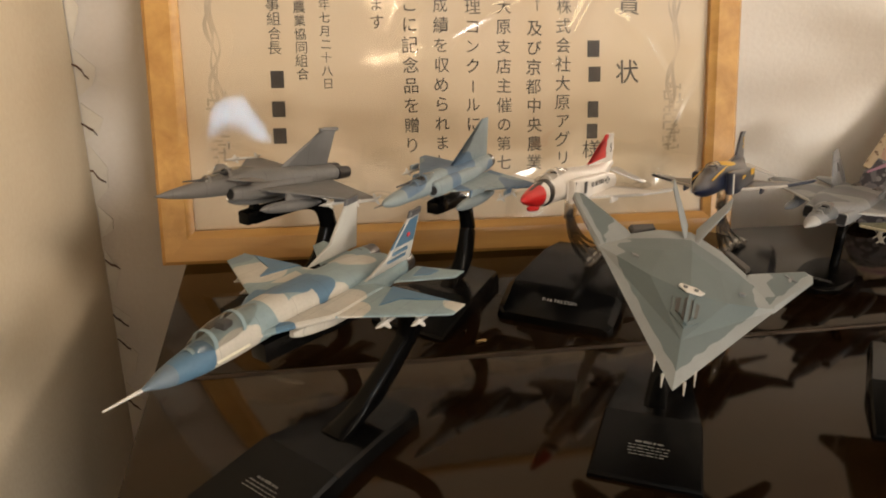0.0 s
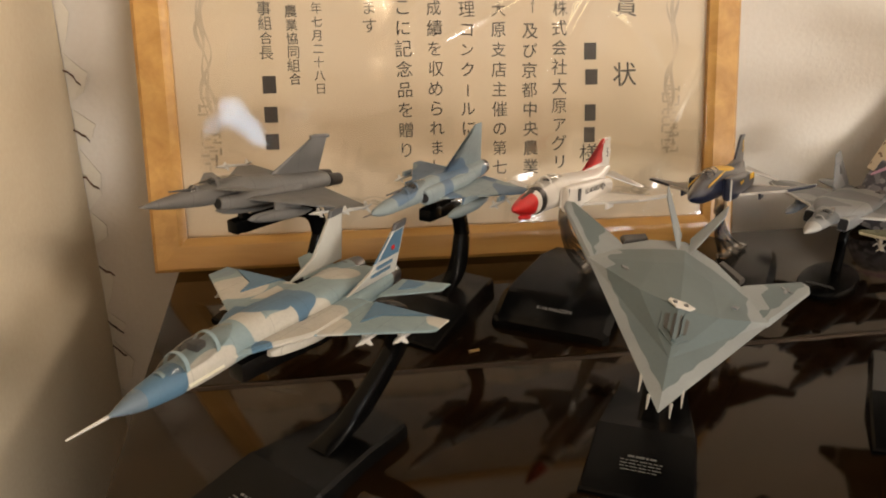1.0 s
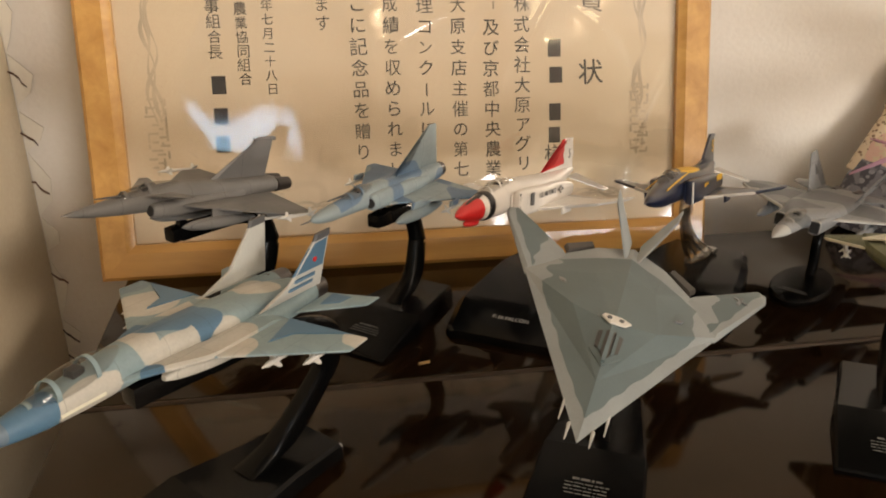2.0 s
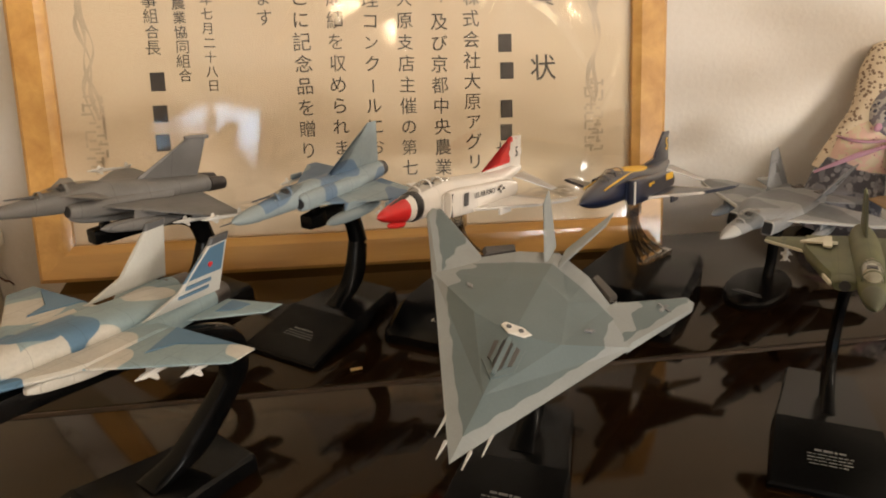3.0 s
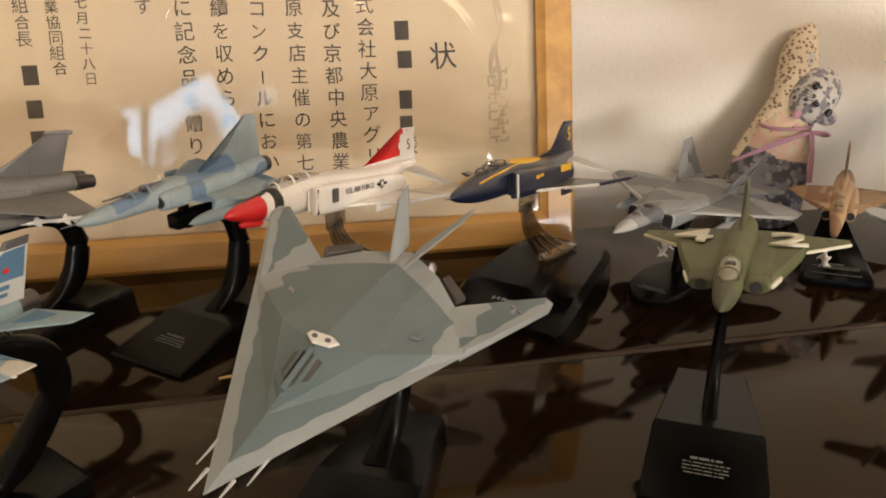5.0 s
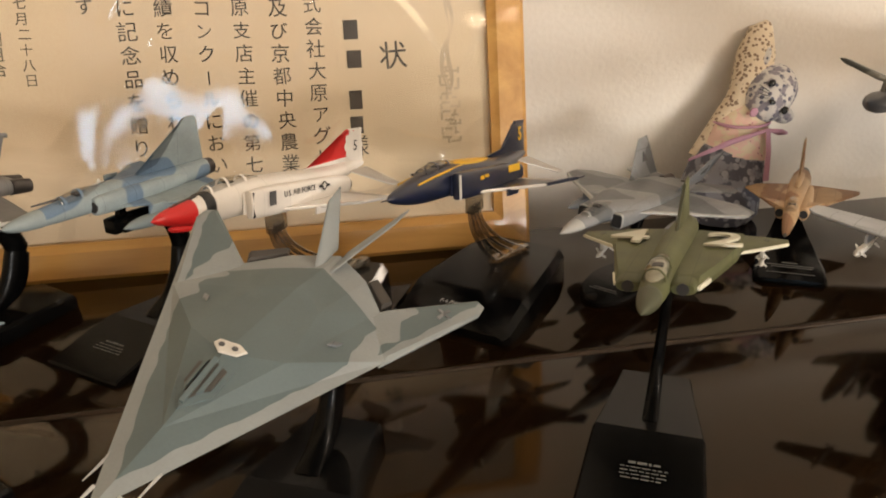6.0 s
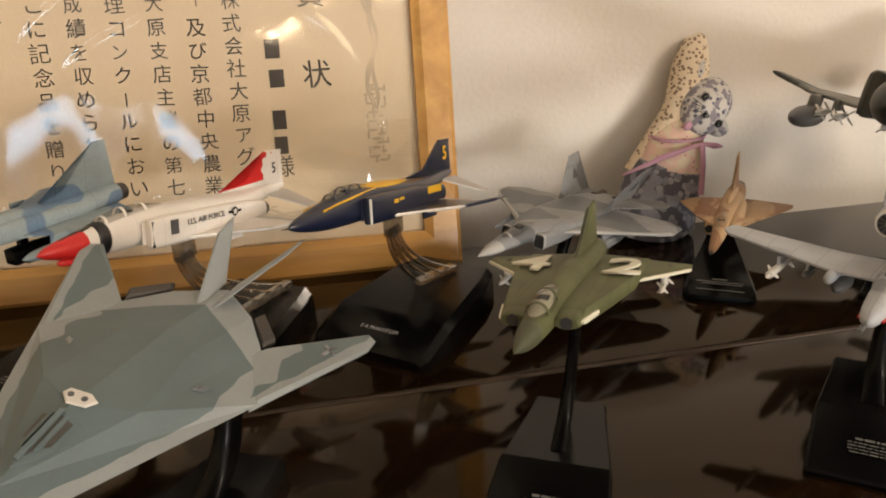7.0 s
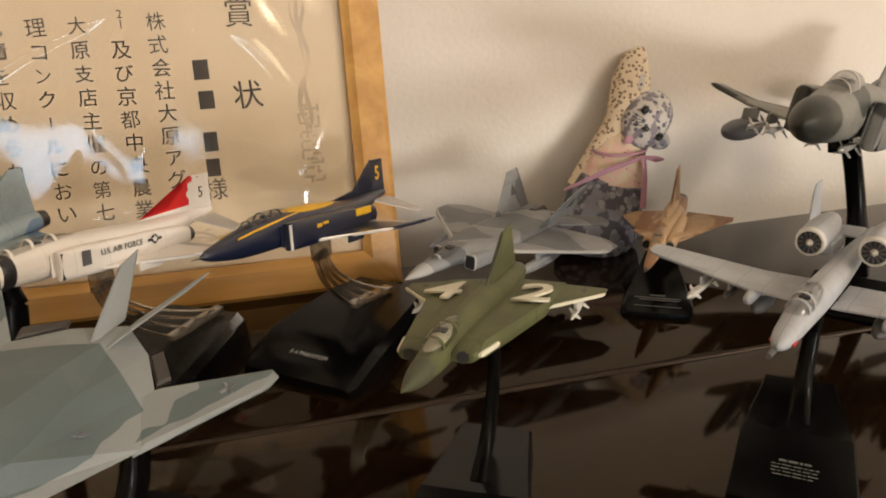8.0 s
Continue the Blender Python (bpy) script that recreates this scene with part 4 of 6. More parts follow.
# ----- faceted stealth aircraft -----
def stealth():
    ob, rel = jet("model_jet", "faceted grey stealth model aircraft on a black stand", (0.280, -0.300, -115), (0.2548, -0.3687, 1.2997), -115.3, -0.2, -14.2, 1.0)
    bm = bmesh.new()
    P = {}

    def v(k, x, y, z):
        P[k] = bm.verts.new((x * S, y * S, z * S))
        if y:
            P[k + "_"] = bm.verts.new((x * S, -y * S, z * S))
    v("nose", 0, 0, 0)
    v("shoulder", -10.6, 4.35, -.10)
    v("root", -13.5, 3.0, -.12)
    v("aft", -15.2, 1.7, -.05)
    v("aft_low", -15.2, 1.7, -.32)
    v("tail", -16.5, 0, -.05)
    v("root_low", -13.5, 3.0, -.38)
    v("apex", -6.6, 0, .95)
    v("brow", -3.3, 0, .36)
    v("side", -7.6, 1.75, .66)
    v("rear_top", -11.2, 1.35, .52)
    v("rear_mid", -12.3, 0, .58)
    v("belly_f", -4.0, 0, -.62)
    v("belly", -8.0, 1.9, -.72)
    v("belly_r", -13.5, 1.6, -.62)

    def tri(*ks):
        bm.faces.new([P[k] for k in ks])
        m = [k + "_" if k + "_" in P else k for k in ks]
        if m != list(ks):
            bm.faces.new([P[k] for k in reversed(m)])
    tri("nose", "brow", "shoulder")
    tri("brow", "side", "shoulder")
    tri("brow", "apex", "side")
    tri("apex", "rear_mid", "rear_top")
    tri("apex", "rear_top", "side")
    tri("side", "rear_top", "root", "shoulder")
    tri("rear_top", "aft", "root")
    tri("rear_top", "rear_mid", "tail", "aft")
    tri("nose", "shoulder", "belly", "belly_f")
    tri("shoulder", "root_low", "belly_r", "belly")
    tri("shoulder", "root", "root_low")
    tri("root", "aft", "aft_low", "root_low")
    tri("aft_low", "belly_r", "root_low")
    tri("aft", "tail", "aft_low")
    bm.faces.new([P[k] for k in ("belly_f", "belly", "belly_r", "belly_r_", "belly_")])
    bm.faces.new([P[k] for k in ("belly_r", "aft_low", "tail", "aft_low_", "belly_r_")])
    part("fuselage", bm, M_STEALTH, ob, "faceted body", None, rel)
    both("wing", ((-10.2, 4.2), (-15.75, 6.52), (-16.55, 6.55), (-16.85, 6.15), (-13.55, 3.0), (-12.4, 2.6)), .26, M_STEALTH, ob, rel, (-.18, 0.0, 0.0))
    fin = ((-14.2, .1), (-18.4, 1.38), (-19.8, 1.48), (-16.6, .1))
    for side in (1, -1):
        part("fin", panel(fin, .16, upright(.25, 1.05, .1, side)), M_STEALTH, ob, "slanted tail fin", 28, rel)
        part("exhaust_slot", panel(((-13.7, 2.95), (-15.2, 1.82), (-15.75, 2.02), (-14.3, 3.2)), .34, flat_wing(-.16, 0, 0, side)), M_EXHAUST, ob, "dark exhaust slot", None, rel)
        part("light_mark", panel(((-9.6, 2.35), (-9.95, 2.45), (-10.15, 2.75), (-9.8, 2.65)), .10, flat_wing(.42, -.30, 2.3, side)), M_RAPTOR, ob, "", None, rel)
        for i, y in enumerate((.55, 1.05)):
            part("nose_probe", tube(.0 - i * .95, -.9 - i * 1.3, side * y * .75, -.02 - i * .04, .02, .07, 6), M_RAPTOR_EDGE, ob, "thin pale nose probe", None, rel)
    part("wing_mark", panel(((-14.35, 5.05), (-14.3, 5.2), (-15.25, 5.45), (-15.3, 5.3)), .36, flat_wing(-.18, 0, 0, 1)), M_RAPTOR, ob, "", None, rel)
    part("wing_mark", panel(((-14.55, 5.5), (-14.65, 5.62), (-15.1, 5.0), (-15.0, 4.9)), .36, flat_wing(-.18, 0, 0, 1)), M_RAPTOR, ob, "", None, rel)
    # faceted cockpit: dark panes between pale bars, on the two upper facets
    def roof(pts, lift, name, material, side, label=""):
        bm = bmesh.new()
        z = lambda x, y: .36 + .179 * (-3.3 - x) - .2686 * y
        lo = [bm.verts.new((x * S, side * y * S, (z(x, y) - .05) * S)) for x, y in pts]
        hi = [bm.verts.new((x * S, side * y * S, (z(x, y) + lift) * S)) for x, y in pts]
        bm.faces.new(lo)
        bm.faces.new(hi)
        n = len(pts)
        for i in range(n):
            bm.faces.new((lo[i], lo[(i + 1) % n], hi[(i + 1) % n], hi[i]))
        part(name, bm, material, ob, label, None, rel)

    for side in (1, -1):
        roof(((-4.05, 0), (-5.0, .62), (-6.2, .66), (-6.35, 0)), .05, "cockpit_frame", M_STEALTH, side, "raised cockpit frame")
        roof(((-4.45, .05), (-4.78, .20), (-6.05, .20), (-6.1, .05)), .10, "cockpit_pane", M_SMOKED, side, "dark cockpit pane")
        roof(((-4.92, .29), (-5.12, .46), (-6.0, .50), (-6.03, .29)), .10, "cockpit_pane", M_SMOKED, side, "dark cockpit pane")
        roof(((-4.74, .20), (-4.94, .32), (-6.06, .32), (-6.08, .20)), .16, "cockpit_bar", M_STEALTH, side)
    roof(((-4.25, -.075), (-4.25, .075), (-6.2, .075), (-6.2, -.075)), .16, "cockpit_bar", M_STEALTH, 1)
    pad = part("roof_panel", panel(((-6.55, -.16), (-6.64, .44), (-7.0, .64), (-7.25, .25), (-7.2, -.46), (-6.92, -.54)), .10, lambda x, y, t: (x, y, .955 + t)), M_MISSILE, ob, "pale roof panel with two dark dots", None, rel)
    for y in (.24, -.24):
        bm = bmesh.new()
        bmesh.ops.create_cone(bm, cap_ends=True, segments=14, radius1=.10 * S, radius2=.10 * S, depth=.10 * S, matrix=Matrix.Translation((-6.9 * S, y * S, 1.00 * S)))
        part("roof_dot", bm, M_GREY_D, pad, "dark dot")
    base = plate_base(ob)
    print_on_plate(base, 5)
    hook_arm(ob, belly(rel, -9.0, -.7))


# ----- grey delta fighter with canards -----
def rafale():
    ob, rel = jet("model_jet", "plain grey two-seat delta model fighter on a black stand", (0.075, -0.106, -132), (0.0363, -0.1569, 1.3082), -132.2, 9.8, -4.4, 1.04)
    part("fuselage", hull(((0, 0, .02, .02, .02, 2), (-1.0, .02, .26, .24, .24, 2), (-2.4, .1, .46, .42, .42, 2.1), (-4.2, .25, .58, .60, .62, 2.2), (-6.3, .35, .74, .80, .66, 2.2), (-8.5, .38, 1.0, .70, .64, 2.4), (-11, .4, 1.05, .62, .58, 2.6), (-13.6, .42, .92, .52, .5, 2.6), (-14.3, .42, .6, .4, .4, 2.4))), M_GREY, ob, "", 50, rel)
    part("probe", tube(-1.6, -3.1, .28, .78, .04, .08, 8), M_GREY_D, ob, "refuelling probe", None, rel)
    for side in (1, -1):
        part("intake", hull(((-4.7, -.1, .34, .34, .34, 2.6), (-5.4, -.1, .46, .46, .44, 2.6), (-8, .0, .55, .55, .5, 2.6), (-11, .15, .5, .5, .45, 2.4)), y=side * .72), M_GREY, ob, "", 45, rel)
        part("intake_mouth", tube(-4.65, -4.75, side * .72, -.1, .30, .30, 14), M_COCKPIT, ob, "dark air intake", None, rel)
        nozzle(ob, rel, -14.0, -15.15, side * .46, .42, .47, .40)
        tank(ob, rel, -5.6, side * 2.3, -.72, 5.2, .36, M_GREY)
        pylon(ob, rel, -7.6, side * 2.3, -.6, .1, 2.2, M_GREY)
        missile(ob, rel, -9.6, side * 5.38, .12, 2.9, .10)
        missile(ob, rel, -8.9, side * 3.9, -.35, 3.0, .10)
        pylon(ob, rel, -10.2, side * 3.9, -.3, .1, 1.0, M_GREY)
    both("wing", ((-5.9, .8), (-11.3, 5.25), (-12.7, 5.25), (-13.2, .9)), .22, M_GREY, ob, rel, (.12, -.01, 0.0))
    both("canard", ((-4.3, .6), (-5.9, 2.1), (-6.5, 2.1), (-6.2, .6)), .10, M_GREY, ob, rel, (.75, .08, .6))
    part("fin", panel(((-9.0, .9), (-12.6, 3.25), (-12.75, 3.45), (-14.0, 3.45), (-13.9, 3.1), (-13.5, .85)), .18, upright(0)), M_GREY, ob, "tail fin", 28, rel)
    part("fin_box", tube(-12.4, -14.1, 0, 3.3, .10, .13, 10), M_GREY, ob, "fin-top fairing", 40, rel)
    canopy(ob, rel, ((-2.7, .42, .14, .12, .1, 2), (-3.5, .52, .36, .40, .2, 2), (-4.7, .70, .42, .52, .2, 2), (-6.0, .88, .40, .42, .2, 2), (-6.9, 1.0, .2, .2, .1, 2)), (-3.5, -4.9), M_GREY)
    tank(ob, rel, -5.2, 0, -.80, 5.2, .38, M_GREY)
    base = plate_base(ob)
    print_on_plate(base)
    hook_arm(ob, belly(rel, -7.4, -1.95), -0.080)
    part("stand_post", box(-7.6 * S, -7.1 * S, -.2 * S, .2 * S, -1.9 * S, -.2 * S, .0005), M_BLACK, ob, "", None, rel)


# ----- two-tone blue delta fighter -----
def mirage():
    ob, rel = jet("model_jet", "two-tone blue camouflaged delta model fighter on a black stand", (0.179, -0.131, -127), (0.1644, -0.1483, 1.2959), -126.5, 4.2, -4.6, 1.0)
    part("fuselage", hull(((0, 0, .05, .05, .05, 2), (-.3, 0, .22, .21, .21, 2), (-1.0, 0, .38, .36, .36, 2), (-2.6, .06, .53, .50, .50, 2), (-4.2, .12, .60, .62, .58, 2.1), (-6.2, .16, .72, .78, .62, 2.2), (-9, .16, .86, .68, .62, 2.2), (-12, .18, .80, .64, .62, 2.1), (-13.6, .2, .62, .6, .6, 2), (-13.7, .2, .5, .5, .5, 2))), M_MIRAGE, ob, "", 50, rel)
    part("nose_cone", hull(((.02, 0, .05, .05, .05, 2), (-.3, 0, .235, .225, .225, 2), (-1.0, 0, .395, .375, .375, 2), (-2.0, .03, .505, .48, .48, 2), (-2.05, .03, .4, .4, .4, 2))), M_MIRAGE_NOSE, ob, "grey-green nose cone", 50, rel)
    part("pitot", tube(.9, -.1, 0, 0, .025, .06, 8), M_GREY_D, ob, "", None, rel)
    part("probe", tube(-1.9, -3.4, -.32, .62, .045, .08, 8), M_GREY_D, ob, "dark refuelling probe", None, rel)
    for side in (1, -1):
        part("intake", hull(((-4.8, .05, .28, .42, .42, 2.2), (-5.2, .05, .40, .55, .52, 2.2), (-7, .08, .48, .6, .55, 2.2), (-10, .12, .4, .5, .5, 2.2), (-11.5, .15, .2, .3, .3, 2)), y=side * .66), M_MIRAGE, ob, "", 45, rel)
        part("intake_mouth", tube(-4.76, -4.84, side * .70, .05, .30, .30, 12), M_COCKPIT, ob, "dark air intake", None, rel)
        tank(ob, rel, -5.4, side * 2.2, -.95, 5.6, .38, M_MIRAGE_NOSE)
        pylon(ob, rel, -7.2, side * 2.2, -.8, -.1, 2.2, M_MIRAGE)
        missile(ob, rel, -8.2, side * 3.7, -.60, 2.7, .10)
        pylon(ob, rel, -9.3, side * 3.7, -.5, -.15, 1.0, M_MIRAGE)
    both("wing", ((-5.6, .8), (-12.0, 4.55), (-12.9, 4.55), (-13.2, .7)), .22, M_MIRAGE, ob, rel, (-.18, -.01, 0.0))
    part("fin", panel(((-7.7, .7), (-9.6, 1.15), (-12.2, 3.6), (-13.1, 3.6), (-13.7, .75)), .18, upright(0)), M_MIRAGE, ob, "tall tail fin", 28, rel)
    nozzle(ob, rel, -13.4, -14.3, 0, .2, .58, .50)
    canopy(ob, rel, ((-2.7, .35, .14, .12, .1, 2), (-3.4, .42, .38, .42, .2, 2), (-4.3, .50, .42, .52, .2, 2), (-5.3, .62, .34, .38, .2, 2), (-5.9, .74, .16, .16, .1, 2)), (-3.4, -4.4), M_MIRAGE)
    base = plate_base(ob)
    print_on_plate(base)
    hook_arm(ob, belly(rel, -7.2, -1.70))
    part("stand_post", box(-7.4 * S, -6.9 * S, -.2 * S, .2 * S, -1.7 * S, -.3 * S, .0005), M_BLACK, ob, "", None, rel)


# ----- the two-engined fighter with bent wings, in three liveries -----
F4_BODY = ((0, 0, .02, .02, .02, 2), (-.5, .02, .26, .26, .26, 2), (-1.6, .06, .50, .50, .52, 2), (-3.0, .14, .66, .72, .76, 2.1), (-4.8, .22, .76, .90, .88, 2.2), (-6.8, .3, .95, .92, .92, 2.4), (-9.5, .3, 1.18, .86, .92, 2.6), (-12.5, .3, 1.15, .74, .86, 2.5), (-14.6, .42, .86, .62, .62, 2.3), (-16.6, .62, .46, .46, .36, 2.1), (-18.4, .80, .16, .22, .16, 2))


def phantom(ob, rel, body, wing_m, fin_m, stab_m, intake_m, bare=M_BARE, under=None):
    fus = part("fuselage", hull(F4_BODY), body, ob, "", 50, rel)
    for side in (1, -1):
        part("intake", hull(((-5.5, .10, .06, .62, .78, 3), (-5.7, .10, .30, .68, .82, 3.5), (-7.2, .08, .46, .72, .84, 3.5), (-9.5, .06, .46, .68, .82, 3.2), (-12.5, .06, .40, .6, .76, 2.8), (-14.6, -.05, .34, .5, .52, 2.4), (-14.7, -.05, .28, .42, .44, 2.4)), y=side * 1.12), body, ob, "", 45, rel)
        part("splitter_plate", box(-5.9 * S, -5.35 * S, (side * .88 - .03) * S, (side * .88 + .03) * S, -.5 * S, .6 * S, .0002), intake_m, ob, "", None, rel)
        part("intake_mouth", box(-5.72 * S, -5.58 * S, (side * 1.14 - .24) * S, (side * 1.14 + .24) * S, -.66 * S, .66 * S, .0003), M_COCKPIT, ob, "dark air intake", None, rel)
        nozzle(ob, rel, -14.3, -15.7, side * .52, -.22, .50, .42)
        pylon(ob, rel, -9.3, side * 2.6, -.95, -.55, 1.6, wing_m)
    both("wing", ((-7.5, 1.2), (-11.9, 4.1), (-12.75, 5.85), (-13.9, 5.85), (-14.0, 4.1), (-14.3, 1.1)), .20, wing_m, ob, rel, (-.55, .21, 0.0, 4.1))
    both("wing_edge", ((-13.7, 1.2), (-13.55, 4.1), (-14.0, 4.1), (-14.32, 1.2)), .24, bare, ob, rel, (-.55, 0.0, 0.0), "pale trailing edge")
    if body is not M_PHANTOM:
        both("leading_edge", ((-7.45, 1.25), (-11.88, 4.12), (-12.25, 4.1), (-7.95, 1.25)), .17, bare, ob, rel, (-.55, 0.0, 0.0), "pale leading edge")
    both("stabilizer", ((-16.0, .35), (-17.8, 2.7), (-18.8, 2.7), (-18.4, .35)), .13, stab_m, ob, rel, (.55, -.42, .35))
    part("fin", panel(((-11.2, 1.0), (-14.4, 1.35), (-16.7, 2.95), (-18.4, 2.95), (-18.5, 1.0), (-14, .8)), .17, upright(0)), fin_m, ob, "tail fin", 28, rel)
    part("fin_tip", panel(((-16.6, 2.86), (-16.8, 3.08), (-18.45, 3.08), (-18.42, 2.86)), .20, upright(0)), fin_m, ob, "", None, rel)
    part("tail_skin", hull(((-14.4, .2, .55, .35, .34, 2.4), (-15.2, .3, .52, .36, .34, 2.3), (-16.4, .52, .40, .30, .32, 2.2), (-17.4, .66, .28, .2, .24, 2))), bare, ob, "bare metal tail skin", 45, rel)
    canopy(ob, rel, ((-2.9, .72, .14, .10, .1, 2), (-3.6, .80, .36, .36, .2, 2), (-4.6, .92, .42, .50, .2, 2), (-5.8, 1.0, .42, .48, .2, 2), (-7.0, 1.04, .34, .32, .2, 2), (-7.8, 1.08, .16, .12, .1, 2)), (-3.7, -4.9, -6.2), bare if body is M_PHANTOM else body)
    return fus


def on_side(rel_x, z, y, size, tilt=0.0):
    """The pose of writing on the port side, read from outside with the nose to the left."""
    return pose(rel_x * S, y * S, z * S, 90, 0, 180) @ pose(0, 0, 0, 0, 0, tilt)


def star(ob, m, r, dark, light):
    """A round national badge: a disc with a five-pointed star and two bars."""
    bm = bmesh.new()
    bmesh.ops.create_circle(bm, cap_ends=True, segments=24, radius=r)
    d = part("badge_disc", bm, dark, ob, m=m)
    bm = bmesh.new()
    bm.faces.new([bm.verts.new(((r * 0.95 if i % 2 == 0 else r * 0.38) * math.sin(math.pi * i / 5), (r * 0.95 if i % 2 == 0 else r * 0.38) * math.cos(math.pi * i / 5), 0.00012)) for i in range(10)])
    part("badge_star", bm, light, d)
    for sx in (-1, 1):
        part("badge_bar", box(sx * r * 1.5 - r * .55, sx * r * 1.5 + r * .55, -r * .28, r * .28, 0, 0.0001), dark, d)


def white_phantom():
    ob, rel = jet("model_jet", "white model jet with red nose and tail on clear stand", (0.277, -0.1355, -119), (0.2412, -0.1796, 1.3063), -124.8, 10.2, 3.9, 1.0)
    phantom(ob, rel, M_WHITE, M_WHITE, M_WHITE, M_BARE, M_WHITE)
    part("nose_cone", hull(((.03, 0, .03, .03, .03, 2), (-.5, .02, .285, .285, .285, 2), (-1.6, .06, .525, .525, .545, 2), (-2.4, .10, .61, .64, .68, 2.05), (-2.45, .10, .5, .5, .5, 2))), M_RED, ob, "glossy red nose", 50, rel)
    part("chin_pod", hull(((-1.0, -.55, .05, .05, .05, 2), (-1.3, -.58, .17, .16, .16, 2), (-2.3, -.66, .2, .18, .18, 2), (-2.7, -.66, .1, .1, .1, 2))), M_RED, ob, "red chin pod", 50, rel)
    part("nose_stripe", hull(((-2.95, .13, .55, .55, .55, 2.1), (-3.0, .14, .685, .745, .785, 2.1), (-3.6, .16, .72, .80, .83, 2.1), (-3.65, .16, .55, .55, .55, 2.1))), M_JETBLACK, ob, "black nose stripe", 45, rel)
    part("glare_panel", hull(((-1.2, .38, .16, .12, .1, 2), (-2.2, .58, .26, .14, .1, 2), (-3.2, .76, .30, .14, .1, 2))), M_JETBLACK, ob, "black anti-glare panel", 45, rel)
    part("fin_red", panel(((-12.0, 1.08), (-14.4, 1.40), (-16.7, 3.06), (-17.9, 3.06), (-17.2, 1.35)), .22, upright(0)), M_RED, ob, "red fin leading edge", None, rel)
    for side in (1, -1):
        bm = bmesh.new()
        ring = [(.90 + .20 * abs(math.cos(5 * a))) for a in [math.pi * k / 36 for k in range(72)]]
        bm.faces.new([bm.verts.new(((-17.28 + q * math.cos(math.pi * k / 36)) * S, side * .128 * S, (1.98 + q * math.sin(math.pi * k / 36)) * S)) for k, q in enumerate(ring)])
        part("fin_scallop", bm, M_WHITE, ob, "white scalloped disc", None, rel)
    lettering("5", .95 * S, rel @ on_side(-17.45, 1.98, .150, 1), M_JETBLACK, ob, "number")
    lettering("U.S. AIR FORCE", .43 * S, rel @ on_side(-9.2, .30, 1.70, 1, 0), M_JETBLACK, ob, "lettering", 1.0, 0.0001)
    star(ob, rel @ on_side(-11.6, .28, 1.66, 1), .26 * S, M_JETBLACK, M_WHITE)
    bars([(0, 0, .55 * S, .75 * S)], rel @ on_side(-6.9, .22, 1.60, 1), M_GREY_D, ob, "flag_panel")
    wedge_base(ob, "F-16 FALCON")
    top = belly(rel, -9.0, -.75)
    clear_fan(ob, top, -0.089, 0.011, 0.040, -10)


def blue_phantom():
    ob, rel = jet("model_jet", "navy blue display-team model jet with yellow trim on a clear stand", (0.386, -0.120, -128), (0.3502, -0.165, 1.3035), -126.3, 10.5, 6.6, 0.985)
    phantom(ob, rel, M_NAVY, M_NAVY, M_NAVY, M_BARE, M_NAVY)
    part("probe", tube(.55, -.1, 0, 0, .02, .05, 8), M_NAVY, ob, "", None, rel)
    part("spine_stripe", hull(((-6.6, .98, .34, .26, .1, 2.4), (-7.8, 1.0, .70, .30, .3, 2.4), (-9.6, .96, .80, .28, .3, 2.4), (-11.2, .90, .60, .24, .2, 2.4), (-12.4, .86, .2, .16, .1, 2.4))), M_YELLOW, ob, "yellow spine stripe", 45, rel)
    for side in (1, -1):
        part("side_stripe", hull(((-2.2, .52, .03, .05, .05, 2), (-3.6, .70, .05, .06, .06, 2), (-5.6, .90, .05, .07, .07, 2), (-7.4, 1.04, .05, .08, .08, 2)), y=side * .62, n=10), M_YELLOW, ob, "yellow canopy stripe", 45, rel)
        part("intake_lip", box(-5.68 * S, -5.50 * S, (side * 1.36 - .03) * S, (side * 1.36 + .05) * S, -.7 * S, .68 * S, .0002), M_MISSILE, ob, "white intake lip", None, rel)
    lettering("5", 1.25 * S, rel @ on_side(-17.5, 2.15, .125, 1), M_YELLOW, ob, "number", 1.0, 0.0001, 0.0002)
    bars([(0, 0, 1.8 * S, .44 * S)], rel @ on_side(-13.0, .34, 1.53, 1), M_YELLOW, ob, "yellow_print")
    bars([(-.2 * S, 0, .5 * S, .22 * S), (.45 * S, .05 * S, .55 * S, .16 * S)], rel @ on_side(-8.2, .28, 1.61, 1), M_YELLOW, ob, "yellow_print")
    wedge_base(ob, "F-4 PHANTOM")
    clear_fan(ob, belly(rel, -10.2, -.75), -0.083, 0.002, 0.030, -17)


